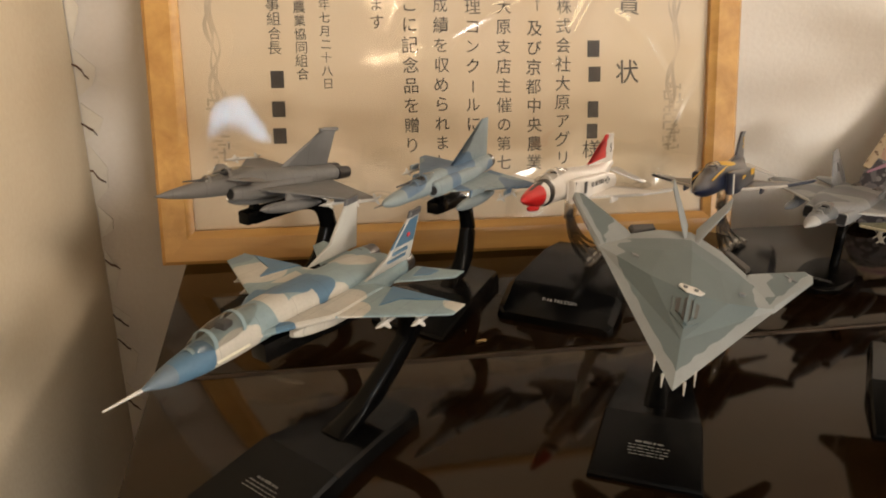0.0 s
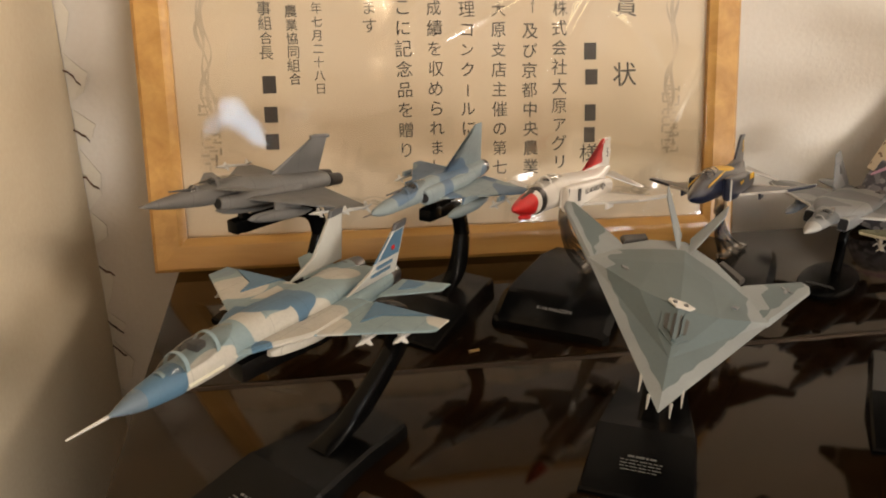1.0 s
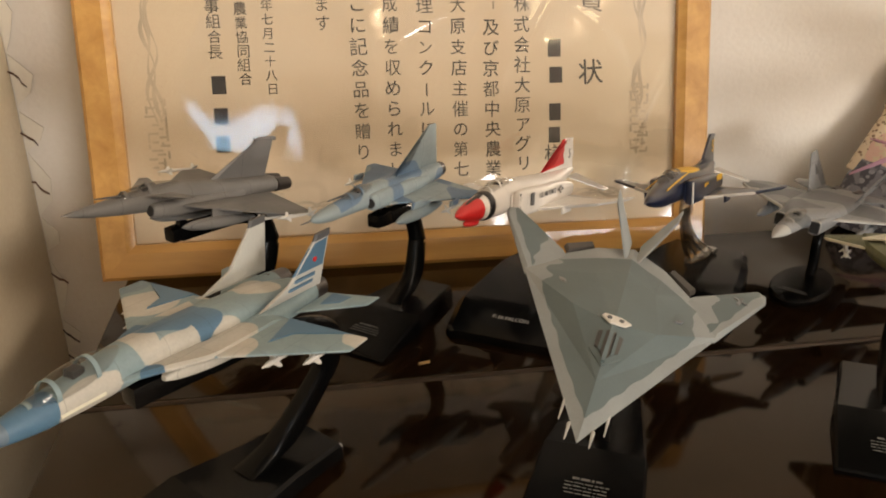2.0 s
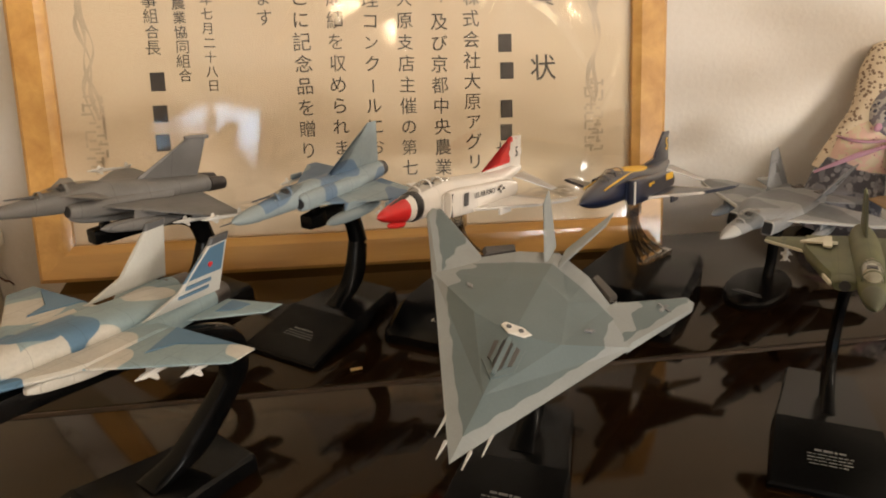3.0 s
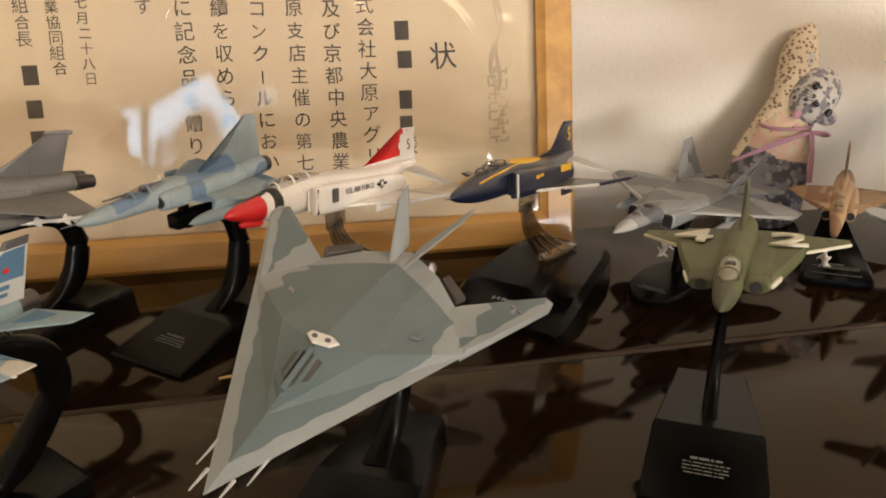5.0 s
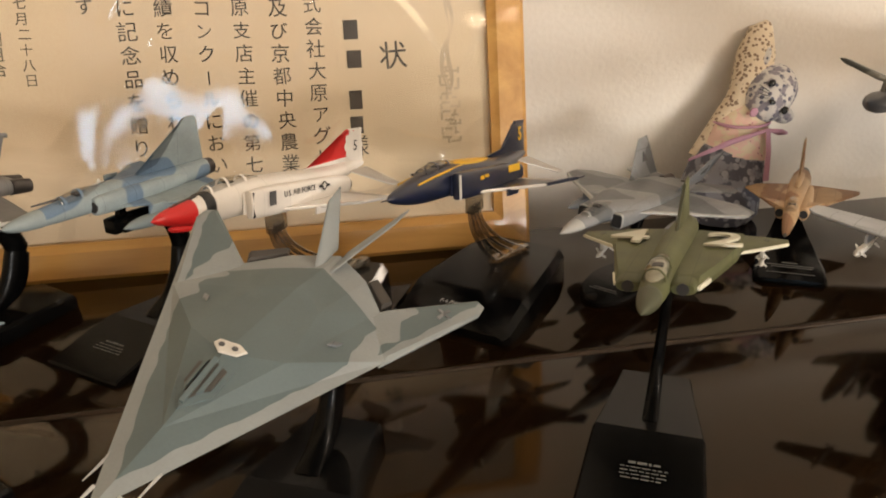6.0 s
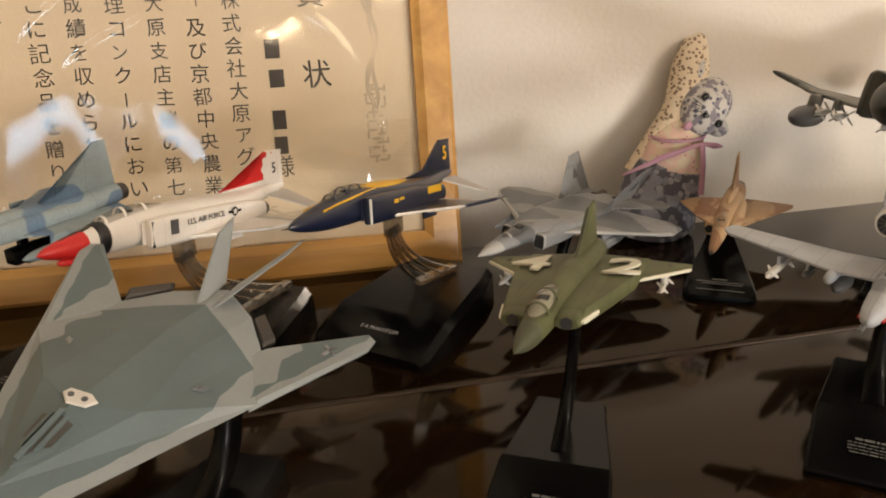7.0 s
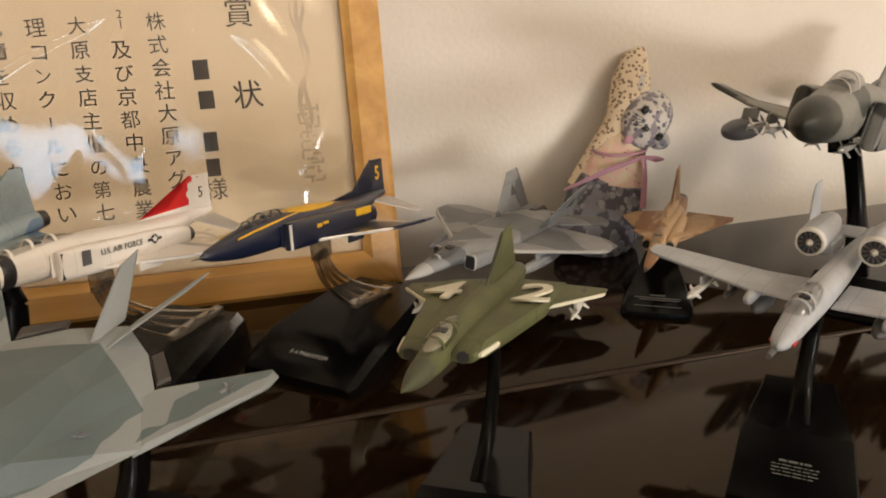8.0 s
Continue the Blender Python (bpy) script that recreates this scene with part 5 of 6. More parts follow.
def grey_phantom():
    ob, rel = jet("model_jet", "grey-green camouflaged model jet with drop tanks on a black stand", (0.730, -0.131, -133), (0.6285, -0.2062, 1.3541), -135.0, 11.3, -8.5, 1.84)
    phantom(ob, rel, M_PHANTOM, M_PHANTOM, M_PHANTOM, M_PHANTOM, M_GREY_D)
    part("nose_cone", hull(((.03, 0, .05, .05, .05, 2), (-.35, .02, .34, .34, .34, 2), (-1.0, .05, .56, .56, .56, 2), (-1.9, .09, .64, .64, .66, 2), (-1.95, .09, .5, .5, .5, 2))), M_RADOME, ob, "dark grey-green nose cone", 50, rel)
    for side in (1, -1):
        tank(ob, rel, -6.8, side * 3.4, -1.35, 5.8, .40, M_GREY_D)
        pylon(ob, rel, -9.0, side * 3.4, -1.1, -.55, 2.2, M_PHANTOM)
        missile(ob, rel, -7.6, side * 2.25, -1.05, 2.9, .11)
        missile(ob, rel, -7.6, side * 2.85, -1.05, 2.9, .11)
    for y in (-.45, .45):
        missile(ob, rel, -5.2, y, -.85, 3.6, .12)
    plate_base(ob)
    hook_arm(ob, belly(rel, -8.3, -.95), -0.084, wide=0.0062)


# ----- twin-tailed stealth fighter -----
def raptor():
    ob, rel = jet("model_jet", "two-tone grey twin-tailed model fighter on a black oval stand", (0.478, -0.105, -137), (0.4523, -0.1230, 1.2604), -137.0, 5.2, -1.9, 0.99)
    part("fuselage", hull(((0, 0, .02, .02, .02, 2), (-1.2, .05, .40, .30, .26, 1.7), (-2.8, .12, .68, .46, .40, 1.7), (-4.6, .2, .85, .58, .55, 1.8), (-6.4, .25, 1.5, .55, .62, 2.4), (-9, .25, 2.0, .50, .62, 2.8), (-12.5, .22, 2.0, .42, .5, 2.8), (-15.5, .15, 1.75, .28, .35, 2.8), (-17.2, .1, 1.3, .15, .18, 2.8))), M_RAPTOR, ob, "", 45, rel)
    part("nose_cone", hull(((.02, 0, .02, .02, .02, 2), (-1.0, .04, .375, .28, .25, 1.7), (-1.9, .08, .57, .40, .345, 1.7), (-1.95, .08, .45, .3, .3, 1.7))), M_RAPTOR_EDGE, ob, "pale nose", 45, rel)
    both("wing", ((-6.9, 1.6), (-11.7, 6.2), (-12.6, 6.78), (-13.9, 6.78), (-14.6, 5.6), (-14.1, 1.6)), .22, M_RAPTOR, ob, rel, (.20, -.04, 1.5))
    both("wing_edge", ((-6.9, 1.7), (-11.75, 6.25), (-12.6, 6.82), (-12.75, 6.6), (-11.9, 6.05), (-7.3, 1.7)), .18, M_RAPTOR_EDGE, ob, rel, (.20, -.04, 1.5), "pale leading edge")
    both("stabilizer", ((-14.6, 1.6), (-17.2, 4.2), (-18.2, 4.2), (-18.9, 3.3), (-17.6, 1.4)), .15, M_RAPTOR, ob, rel, (.12, -.02, 1.4))
    for side in (1, -1):
        f = part("fin", panel(((-12.4, .5), (-15.6, 2.85), (-17.1, 2.95), (-16.9, .45)), .16, upright(1.65, .52, .4, side)), M_RAPTOR, ob, "canted tail fin", 28, rel)
        part("fin_badge", panel(((-15.0, 1.4), (-15.6, 2.1), (-15.9, 1.4)), .26, upright(1.65, .52, .4, side)), M_GREY_D, f, "dark badge")
        part("intake", hull(((-4.9, -.02, .34, .44, .46, 3.4), (-5.5, -.02, .46, .48, .5, 3.4), (-8, .02, .6, .5, .52, 3.2), (-11, .1, .5, .4, .5, 3)), y=side * 1.18), M_RAPTOR, ob, "", 40, rel)
        part("intake_mouth", box(-4.98 * S, -4.84 * S, (side * 1.18 - .30) * S, (side * 1.18 + .30) * S, -.40 * S, .36 * S, .0003), M_COCKPIT, ob, "dark air intake", None, rel)
        part("intake_rim", skin([ring_at(-4.86, -.02, .38, .48, .50, 3.4, side * 1.18), ring_at(-5.02, -.02, .40, .50, .52, 3.4, side * 1.18)], False), M_RAPTOR_EDGE, ob, "pale intake rim", None, rel)
        nozzle(ob, rel, -16.0, -17.6, side * .8, .05, .42, .34)
        tank(ob, rel, -7.0, side * 3.4, -.75, 6.0, .36, M_RAPTOR)
        pylon(ob, rel, -9.0, side * 3.4, -.6, .1, 2.2, M_RAPTOR)
    canopy(ob, rel, ((-2.5, .40, .16, .12, .1, 2), (-3.3, .48, .44, .40, .2, 2), (-4.3, .54, .50, .52, .2, 2), (-5.4, .58, .42, .38, .2, 2), (-6.3, .62, .18, .14, .1, 2)), (-2.9,), M_RAPTOR_EDGE)
    # an oval foot instead of a plate
    rings = []
    for z, k in ((0.0004, 1.0), (0.003, 1.0), (0.0048, 0.94), (0.0050, 0.6)):
        rings.append([(-0.040 + 0.036 * k * math.cos(a), 0.020 * k * math.sin(a), z) for a in [2 * math.pi * i / 32 for i in range(32)]])
    base = part("base_plate", skin(rings), M_BLACK, ob, "black oval base", 40)
    bars([(0, 0, 0.016, 0.0011), (0, -0.0025, 0.020, 0.0008)], pose(-0.022, 0, 0.0051, 0, 0, 90), M_PRINT, base)
    tx, ty, tz = belly(rel, -10.4, -.45)
    part("stand_arm", sweep(smooth_path([(-0.058, 0.003), (-0.060, 0.016), (-0.060, 0.032), (tx, tz)]), [(0.0045 - 0.00012 * i, 0.0035) for i in range(16)], 10), M_BLACK, ob, "black stand arm", 50)


# ----- olive double-delta fighter -----
def draken():
    ob, rel = jet("model_jet", "olive green double-delta model fighter with cream numerals on a black stand", (0.440, -0.289, -116), (0.4224, -0.3137, 1.3111), -121.2, 9.3, 5.1, 0.977)
    part("fuselage", hull(((0, 0, .02, .02, .02, 2), (-1.0, .0, .30, .30, .30, 2), (-2.4, .04, .50, .50, .50, 2), (-4.0, .10, .60, .64, .58, 2), (-6.0, .15, .66, .74, .60, 2), (-9, .2, .72, .72, .60, 2), (-12, .22, .70, .62, .56, 2), (-14.4, .22, .56, .52, .5, 2), (-14.5, .22, .45, .45, .45, 2))), M_GREEN, ob, "", 50, rel)
    part("nose_cone", hull(((.02, 0, .02, .02, .02, 2), (-1.0, 0, .325, .325, .325, 2), (-1.95, .03, .47, .47, .47, 2), (-2.0, .03, .4, .4, .4, 2))), M_GREEN_D, ob, "dark nose cone", 50, rel)
    inner = ((-3.5, .65), (-3.6, 1.55), (-6.0, 2.05), (-9.7, 2.75), (-13.3, 2.75), (-13.8, .6), (-5, .5))
    both("wing_root", inner, .62, M_GREEN, ob, rel, (.05, 0.0, 0.0), "broad inner wing")
    both("wing", ((-9.4, 2.6), (-12.0, 4.7), (-12.9, 4.7), (-13.4, 2.6)), .18, M_GREEN, ob, rel, (.04, -.02, 2.6))
    both("wing_edge", ((-9.6, 2.78), (-12.05, 4.74), (-12.35, 4.66), (-9.95, 2.78)), .14, M_CREAM, ob, rel, (.05, -.02, 2.6), "cream outer wing edge")
    for side in (1, -1):
        part("intake", hull(((-3.3, .05, .42, .20, .20, 2.6), (-3.7, .05, .54, .27, .27, 2.6), (-6.0, .08, .74, .34, .34, 2.6), (-9.5, .1, .7, .32, .32, 2.4), (-12.5, .1, .4, .26, .26, 2.4)), y=side * 1.02), M_GREEN, ob, "", 45, rel)
        part("intake_mouth", tube(-3.27, -3.37, side * 1.02, .05, .24, .24, 12), M_COCKPIT, ob, "dark air intake", None, rel)
        part("intake_edge", panel(((-3.5, 1.48), (-3.55, 1.62), (-5.0, 1.92), (-5.0, 1.78)), .20, flat_wing(.05, 0, 0, side)), M_CREAM, ob, "cream intake edge", None, rel)
        pylon(ob, rel, -11.0, side * 3.6, -.45, .0, 1.0, M_MISSILE)
        missile(ob, rel, -10.0, side * 3.6, -.55, 2.7, .11)
    for side, text in ((1, "2"), (-1, "4")):
        lettering(text, 3.6 * S, rel @ pose(-10.2 * S, side * 2.05 * S, .50 * S, 0, 0, 90), M_CREAM, ob, "wing_number", 1.0, 0.0005, 0.0003)
        part("wing_badge", panel(((-11.9, 3.75), (-12.1, 3.9), (-12.5, 3.9), (-12.6, 3.7), (-12.3, 3.6)), .24, flat_wing(.03, -.02, 2.6, side)), M_GREEN_D, ob, "dark round badge", None, rel)
    part("fin", panel(((-9.6, .7), (-12.8, 2.6), (-14.2, 2.75), (-14.7, .7)), .18, upright(0)), M_GREEN, ob, "tail fin", 28, rel)
    part("fin_edge", panel(((-9.5, .72), (-12.75, 2.66), (-13.0, 2.62), (-9.9, .72)), .15, upright(0)), M_GREEN_D, ob, "dark olive fin edge", None, rel)
    nozzle(ob, rel, -14.2, -15.2, 0, .22, .50, .42)
    # The hood's highlight is put in as a tall pale inside.
    canopy(ob, rel, ((-2.1, .38, .14, .10, .1, 2), (-2.8, .42, .40, .38, .2, 2), (-3.9, .50, .48, .52, .2, 2), (-5.1, .60, .38, .36, .2, 2), (-5.9, .68, .16, .12, .1, 2)), (-3.0, -4.5), M_GREEN, M_HOOD_GLEAM)
    base = plate_base(ob)
    print_on_plate(base, 5)
    hook_arm(ob, belly(rel, -8.6, -.5), wide=0.0026)


# ----- small desert fighter -----
def kfir():
    ob, rel = jet("model_jet", "small sand and brown camouflaged delta model jet on a black stand", (0.619, -0.098, -116), (0.6059, -0.1037, 1.2386), -125.2, 2.6, 3.0, 1.0)
    part("fuselage", hull(((0, 0, .05, .05, .05, 2), (-.8, .0, .24, .24, .24, 2), (-2.6, .06, .40, .42, .40, 2), (-4.6, .16, .54, .64, .54, 2), (-6.6, .22, .70, .76, .60, 2.1), (-9.6, .24, .78, .72, .6, 2.1), (-12.6, .25, .74, .64, .6, 2), (-14.2, .25, .62, .58, .56, 2), (-14.3, .25, .5, .5, .5, 2))), M_TAN, ob, "", 50, rel)
    part("nose_tip", tube(.25, -.35, 0, 0, .05, .14, 10), M_JETBLACK, ob, "black nose tip", 50, rel)
    for side in (1, -1):
        part("intake", hull(((-4.6, .10, .26, .40, .40, 2.2), (-5.0, .10, .36, .5, .48, 2.2), (-7.5, .12, .44, .55, .5, 2.2), (-10.5, .15, .34, .45, .45, 2.2)), y=side * .74), M_TAN, ob, "", 45, rel)
        part("intake_mouth", tube(-4.55, -4.65, side * .76, .10, .28, .28, 12), M_COCKPIT, ob, "dark air intake", None, rel)
    both("wing", ((-6.0, .8), (-12.2, 4.1), (-12.9, 4.1), (-13.6, .7)), .20, M_TAN, ob, rel, (-.25, -.01, 0.0))
    both("canard", ((-4.7, .9), (-5.9, 1.9), (-6.3, 1.9), (-6.0, .8)), .10, M_TAN, ob, rel, (.55, 0.0, 0.0))
    part("fin", panel(((-8.8, .8), (-10.2, 1.3), (-12.9, 3.4), (-13.9, 3.4), (-14.2, .8)), .17, upright(0)), M_TAN, ob, "tail fin", 28, rel)
    part("fin_scoop", hull(((-8.0, .95, .08, .12, .1, 2), (-9.0, 1.05, .26, .30, .2, 2), (-12, 1.0, .3, .26, .2, 2), (-13.8, .9, .14, .1, .1, 2))), M_TAN, ob, "", 45, rel)
    nozzle(ob, rel, -14.0, -15.2, 0, .25, .56, .50)
    canopy(ob, rel, ((-3.2, .36, .12, .10, .1, 2), (-3.8, .44, .34, .34, .2, 2), (-4.7, .56, .38, .42, .2, 2), (-5.6, .72, .30, .28, .2, 2), (-6.2, .84, .14, .10, .1, 2)), (-3.9, -4.9), M_TAN)
    # rounded triangular foot that rises to the arm
    rings = []
    for x, w, h in ((0.001, 0.034, 0.002), (0.0, 0.042, 0.004), (-0.006, 0.047, 0.0058), (-0.020, 0.046, 0.008), (-0.050, 0.030, 0.017), (-0.066, 0.017, 0.026), (-0.076, 0.010, 0.022), (-0.080, 0.008, 0.012)):
        rings.append([(x, -w / 2, 0.0004), (x, w / 2, 0.0004), (x, w / 2 * 0.97, h * 0.7), (x, w / 2 * 0.85, h), (x, -w / 2 * 0.85, h), (x, -w / 2 * 0.97, h * 0.7)])
    base = part("base_plate", skin(rings), M_BLACK, ob, "black rounded triangular base with white print", 40)
    m = pose(-0.014, 0, 0.0074, 0, math.degrees(math.atan2(0.0022, 0.014)), 0) @ pose(0, 0, 0, 0, 0, 90)
    bars([(0, 0.004, 0.010, 0.0014), (0, 0.001, 0.030, 0.0009), (0.001, -0.0013, 0.026, 0.0009), (0, -0.0085, 0.030, 0.0007)], m, M_PRINT, base)
    tx, ty, tz = belly(rel, -8.6, -.4)
    part("stand_arm", sweep(smooth_path([(-0.066, 0.020), (-0.066, 0.026), (-0.064, 0.030), (tx, tz)]), [(0.004 - 0.0001 * i, 0.0035) for i in range(16)], 10), M_BLACK, ob, "black stand arm", 50)


# ----- straight-winged attack aircraft -----
def attack():
    ob, rel = jet("model_jet", "pale grey straight-winged twin-engine model attack aircraft on a black stand", (0.596, -0.281, -125), (0.5760, -0.2823, 1.2881), -140.5, 2.8, 2.9, 0.993)
    part("fuselage", hull(((0, -.1, .10, .10, .10, 2), (-.35, -.05, .36, .34, .36, 2), (-1.3, .05, .52, .50, .55, 2.1), (-3.2, .18, .62, .66, .66, 2.2), (-5.4, .22, .68, .68, .68, 2.3), (-8.5, .25, .64, .62, .62, 2.3), (-12, .35, .48, .48, .46, 2.2), (-15.2, .5, .22, .26, .24, 2), (-15.6, .5, .08, .1, .1, 2))), M_HOG, ob, "", 50, rel)
    part("gun", tube(.55, -.6, -.12, -.32, .12, .14, 10, .2), M_GREY_D, ob, "dark gun muzzle", 40, rel)
    part("nose_mark", panel(((-.55, -.12), (-1.1, -.10), (-1.15, -.22), (-.65, -.24)), 1.0, upright(0)), M_RED, ob, "small red nose marking", None, rel)
    both("wing", ((-5.6, .6), (-5.75, 3.0), (-6.6, 8.4), (-7.0, 8.76), (-7.9, 8.7), (-8.6, 3.0), (-8.7, .6)), .30, M_HOG, ob, rel, (-.30, .12, 0.0, 3.0))
    both("stabilizer", ((-13.7, .3), (-13.9, 2.75), (-15.6, 2.75), (-15.6, .3)), .18, M_HOG, ob, rel, (.55, 0.0, 0.0))
    for side in (1, -1):
        part("fin", panel(((-13.3, .1), (-14.0, 2.7), (-14.4, 3.0), (-15.4, 3.0), (-15.8, .1)), .16, upright(2.75, 0, 0, side)), M_HOG, ob, "square tail fin", 28, rel)
        eng = part("engine_pod", hull(((-8.9, 1.5, .62, .62, .62, 2), (-9.2, 1.5, .74, .74, .74, 2), (-10.2, 1.5, .78, .78, .78, 2), (-11.6, 1.55, .68, .68, .68, 2), (-12.6, 1.6, .50, .50, .50, 2)), y=side * 1.42), M_HOG, ob, "round engine pod", 50, rel)
        part("engine_mouth", tube(-8.84, -8.95, side * 1.42, 1.5, .56, .56, 20), M_COCKPIT, eng, "dark engine intake")
        part("engine_rim", skin([ring_at(-8.80, 1.5, .57, .57, .57, 2, side * 1.42), ring_at(-8.80, 1.5, .66, .66, .66, 2, side * 1.42), ring_at(-9.1, 1.5, .73, .73, .73, 2, side * 1.42)], False), M_MISSILE, eng, "pale engine rim")
        part("spinner", hull(((-8.55, 1.5, .03, .03, .03, 2), (-8.7, 1.5, .14, .14, .14, 2), (-8.9, 1.5, .2, .2, .2, 2)), y=side * 1.42, n=12), M_BARE, eng)
        for k in range(12):
            a = math.pi * 2 * k / 12
            c, s = math.cos(a), math.sin(a)
            bm = bmesh.new()
            q = [(-8.80, .2, -.04), (-8.80, .55, -.06), (-8.84, .55, .06), (-8.84, .2, .04)]
            lo = [bm.verts.new((x * S, (side * 1.42 + c * r - s * w) * S, (1.5 + s * r + c * w) * S)) for x, r, w in q]
            hi = [bm.verts.new(((x - .03) * S, (side * 1.42 + c * r - s * w) * S, (1.5 + s * r + c * w) * S)) for x, r, w in q]
            bm.faces.new(lo)
            bm.faces.new(hi)
            for i in range(4):
                bm.faces.new((lo[i], lo[(i + 1) % 4], hi[(i + 1) % 4], hi[i]))
            part("fan_blade", bm, M_GREY_D, eng)
        part("engine_strut", box(-11.4 * S, -9.6 * S, (side * .8 - .3) * S, (side * .8 + .3) * S, .75 * S, 1.35 * S, .001), M_HOG, ob, "", None, rel)
        for y, big in ((2.6, 1), (4.2, 0), (5.6, 2)):
            pylon(ob, rel, -6.2, side * y, -.70, -.25, 1.4, M_HOG)
            if big == 1:
                part("bomb", store(-5.2, side * y, -1.0, 2.6, .40), M_GREY_D, ob, "dark bomb", 50, rel)
            elif big == 2:
                missile(ob, rel, -4.6, side * y, -.85, 3.2, .19)
            else:
                part("bomb", store(-5.7, side * y, -.85, 2.0, .2), M_GREY_D, ob, "dark bomb", 50, rel)
        part("wheel_pod", hull(((-5.0, -.55, .08, .08, .08, 2), (-5.5, -.55, .26, .3, .3, 2), (-7.8, -.55, .28, .32, .3, 2), (-8.8, -.5, .1, .1, .1, 2)), y=side * 2.95), M_HOG, ob, "", 50, rel)
    canopy(ob, rel, ((-1.7, .42, .20, .12, .1, 2), (-2.3, .50, .46, .48, .2, 2.2), (-3.4, .58, .54, .66, .2, 2.2), (-4.5, .64, .48, .54, .2, 2.2), (-5.5, .72, .20, .14, .1, 2)), (-2.5, -3.1), M_HOG)
    base = plate_base(ob)
    print_on_plate(base, 5)
    hook_arm(ob, belly(rel, -7.2, -.4), wide=0.0036)


mig()
stealth()
rafale()
mirage()
white_phantom()
blue_phantom()
grey_phantom()
raptor()
draken()
kfir()
attack()


# ---------------- the cloth doll ----------------
def ball(bm, centre, radii, slot, tilt=(0, 0, 0), seg=20):
    m = Matrix.Translation(centre) @ pose(0, 0, 0, *tilt) @ Matrix.Diagonal((*radii, 1))
    r = bmesh.ops.create_uvsphere(bm, u_segments=seg, v_segments=max(8, seg // 2), radius=1.0, matrix=m)
    for f in {f for v in r["verts"] for f in v.link_faces}:
        f.material_index = slot


def tube_into(bm, pts, radii, slot, n=16):
    rings = []
    for i, p in enumerate(pts):
        d = (Vector(pts[min(i + 1, len(pts) - 1)]) - Vector(pts[max(0, i - 1)])).normalized()
        a = d.cross(Vector((0, 1, 0.01))).normalized()
        b = d.cross(a)
        rx, ry = radii[i]
        rings.append([bm.verts.new(Vector(p) + a * rx * math.cos(2 * math.pi * k / n) + b * ry * math.sin(2 * math.pi * k / n)) for k in range(n)])
    made = []
    for r0, r1 in zip(rings, rings[1:]):
        for k in range(n):
            made.append(bm.faces.new((r0[k], r0[(k + 1) % n], r1[(k + 1) % n], r1[k])))
    made += [bm.faces.new(rings[0]), bm.faces.new(rings[-1])]
    for f in made:
        f.material_index = slot


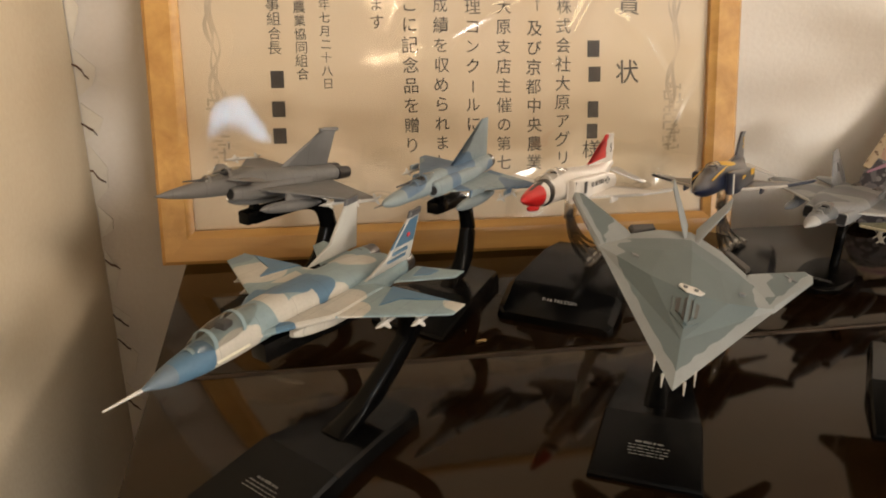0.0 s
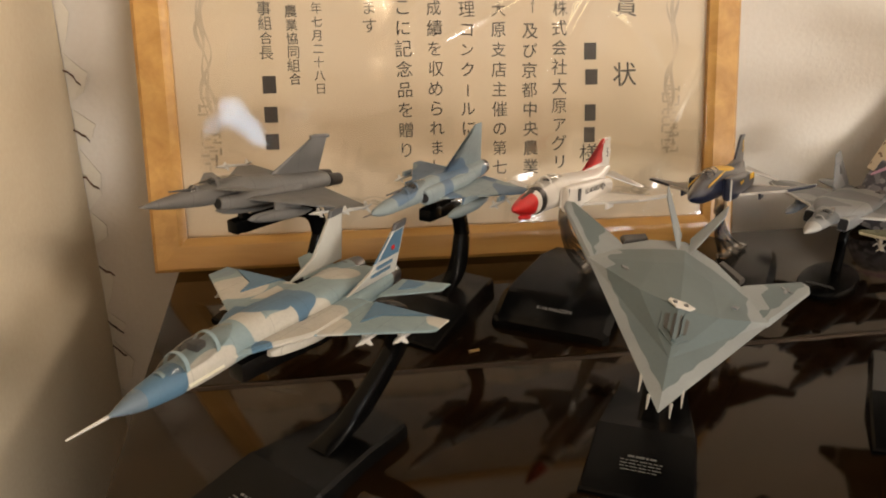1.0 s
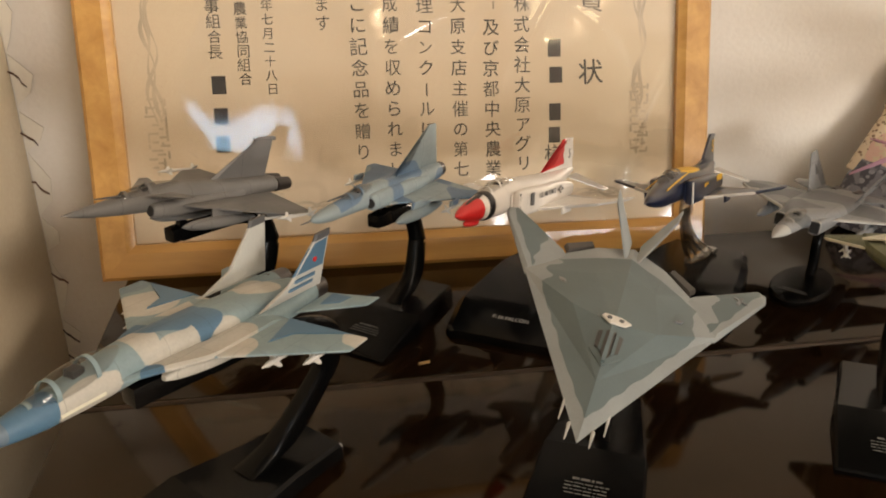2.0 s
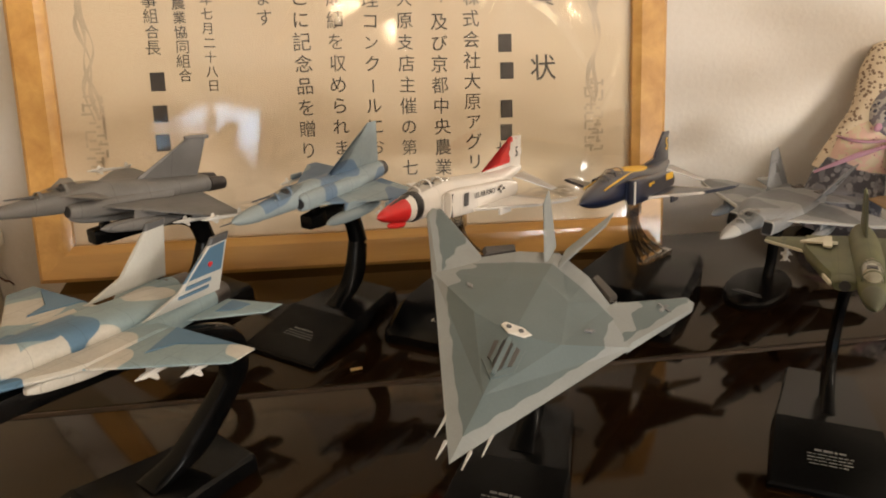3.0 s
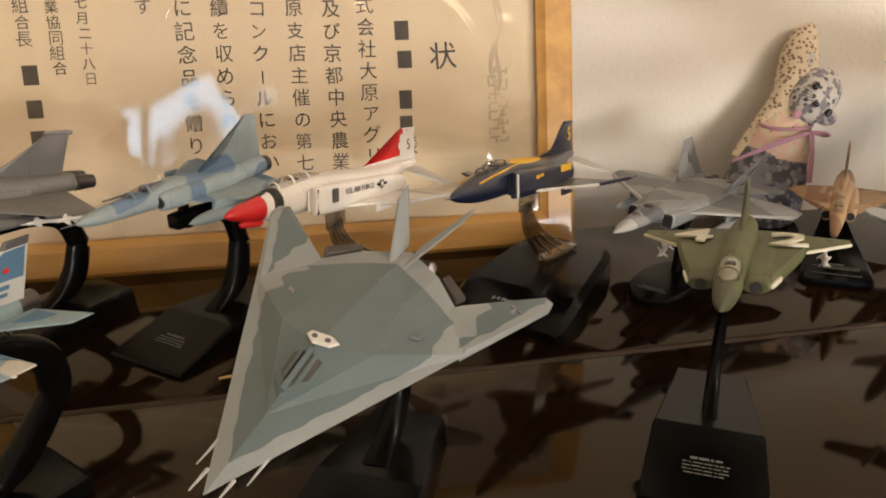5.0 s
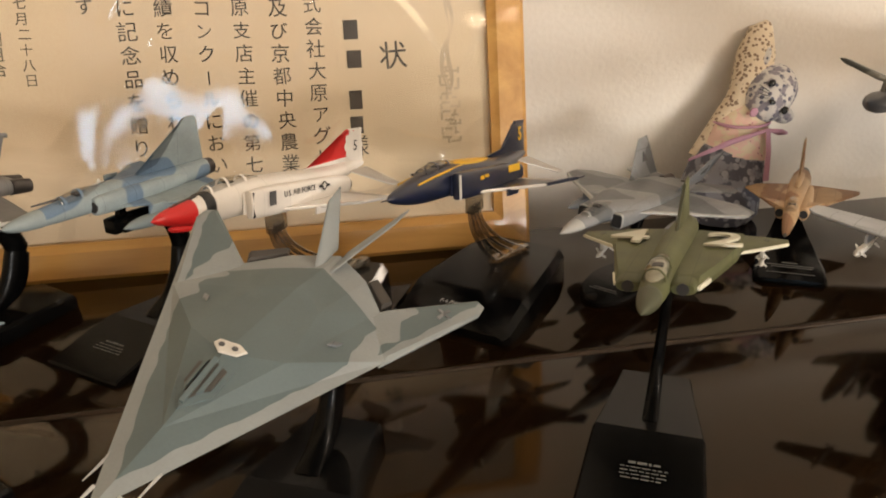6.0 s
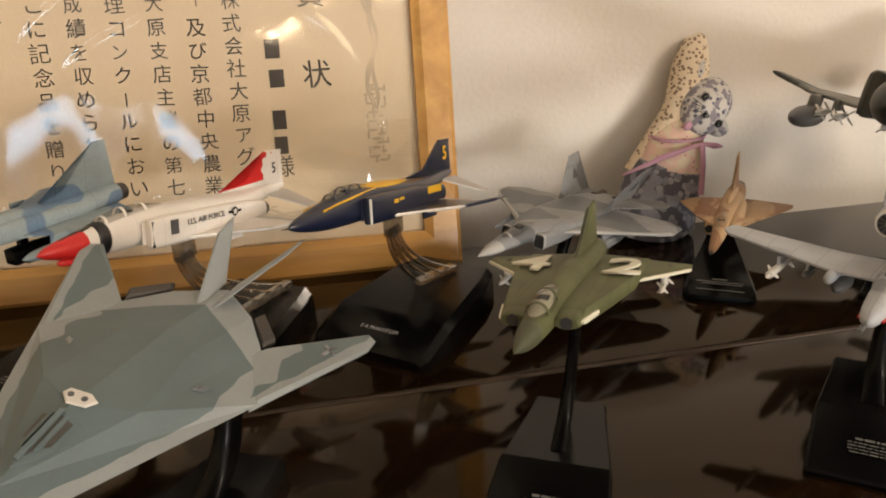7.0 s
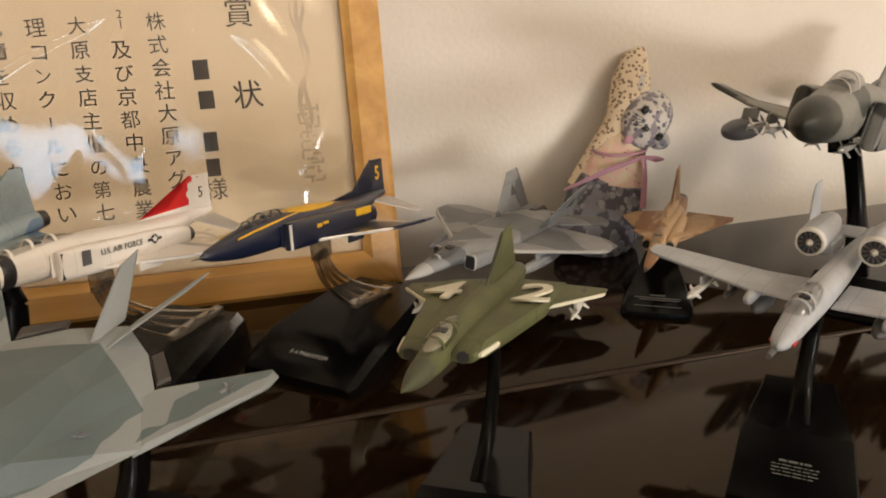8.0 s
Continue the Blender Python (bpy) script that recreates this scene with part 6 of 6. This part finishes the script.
def cloth_doll():
    bm = bmesh.new()
    # skirt, body, dotted hood, face, eyes, nose, ears, ribbon
    tube_into(bm, [(-0.012, 0, 0.001), (-0.010, 0, 0.012), (-0.004, 0.001, 0.045), (0.0, 0.002, 0.062)], [(0.036, 0.026), (0.041, 0.029), (0.036, 0.024), (0.030, 0.021)], 3)
    tube_into(bm, [(0.0, 0.002, 0.058), (0.004, 0.003, 0.078), (0.009, 0.004, 0.095), (0.012, 0.005, 0.106)], [(0.031, 0.022), (0.027, 0.020), (0.020, 0.016), (0.013, 0.012)], 2)
    tube_into(bm, [(-0.026, 0.008, 0.052), (-0.007, 0.008, 0.084), (0.005, 0.007, 0.104), (0.009, 0.008, 0.122), (0.010, 0.009, 0.148), (0.012, 0.009, 0.168), (0.017, 0.008, 0.176)], [(0.014, 0.010), (0.016, 0.012), (0.017, 0.014), (0.018, 0.015), (0.0175, 0.014), (0.012, 0.010), (0.003, 0.003)], 0)
    ball(bm, (0.023, -0.004, 0.113), (0.0235, 0.019, 0.0265), 1, (0, 28, 0), 24)
    ball(bm, (0.037, -0.006, 0.094), (0.011, 0.010, 0.008), 1, (0, 20, 0))
    ball(bm, (0.014, -0.002, 0.145), (0.004, 0.004, 0.010), 1, (0, 12, 0), 12)
    for x, z in ((0.0130, 0.1260), (0.0300, 0.1010)):
        ball(bm, (x, -0.0215, z), (0.0034, 0.0018, 0.0034), 5, (0, 0, 0), 14)
    ball(bm, (0.0155, -0.0232, 0.1095), (0.0036, 0.0014, 0.0024), 5, (0, 30, 0), 12)
    ball(bm, (0.0035, -0.0160, 0.0995), (0.0040, 0.0016, 0.0040), 4, (0, 0, 0), 12)
    for i in range(4):
        tube_into(bm, [(0.012, -0.0232, 0.113 + i * 0.0018), (0.0005, -0.0235, 0.1155 + i * 0.0036)], [(0.0003, 0.0003)] * 2, 5, 5)
    tube_into(bm, [(0.004 + 0.0255 * math.cos(a), 0.004 + 0.0225 * math.sin(a), 0.087) for a in [2 * math.pi * i / 20 for i in range(21)]], [(0.0014, 0.0010)] * 21, 4, 8)
    for dx, dz in ((-0.068, -0.024), (0.022, -0.006)):
        tube_into(bm, [(0.018, -0.0195, 0.084), (0.018 + dx * 0.5, -0.022, 0.084 + dz * 0.35), (0.018 + dx, -0.014, 0.084 + dz)], [(0.0014, 0.0010), (0.0028, 0.0010), (0.0012, 0.0008)], 4, 8)
    tube_into(bm, [(0.018, -0.0205, 0.084), (0.020, -0.023, 0.066), (0.021, -0.024, 0.040)], [(0.0022, 0.0008), (0.0026, 0.0008), (0.0030, 0.0008)], 4, 8)
    for v in bm.verts:
        v.co += Vector((noise.noise(v.co * 60), noise.noise(v.co * 60 + Vector((9, 0, 0))), noise.noise(v.co * 60 + Vector((0, 9, 0))))) * 0.0009
        # it leans back against the wall and a little aside
        v.co.z = max(v.co.z, 0.0005) * 0.92
        v.co.x += 0.25 * v.co.z
        v.co.y += 0.37 * v.co.z
    ob = solid("cloth_doll", bm, [M_CLOTH_DOT, M_CLOTH_FACE, M_CLOTH_PINK, M_CLOTH_DARK, M_RIBBON, M_BUTTON], "patchwork cotton cloth doll with a mauve ribbon, leaning back", "doll", "", 60)
    ob.matrix_basis = pose(0.632, 0.024, T) @ Matrix.Scale(0.88, 4)


cloth_doll()

# a tiny metal screw lying on the lid
screw = solid("loose_screw", tube(0.35, -0.35, 0, 0.12, 0.10, 0.12, 10), M_SCREW, "tiny loose brass screw lying on the lid", "screw")
screw.matrix_basis = pose(0.226, -0.150, T + 0.0002, 0, 0, 15)
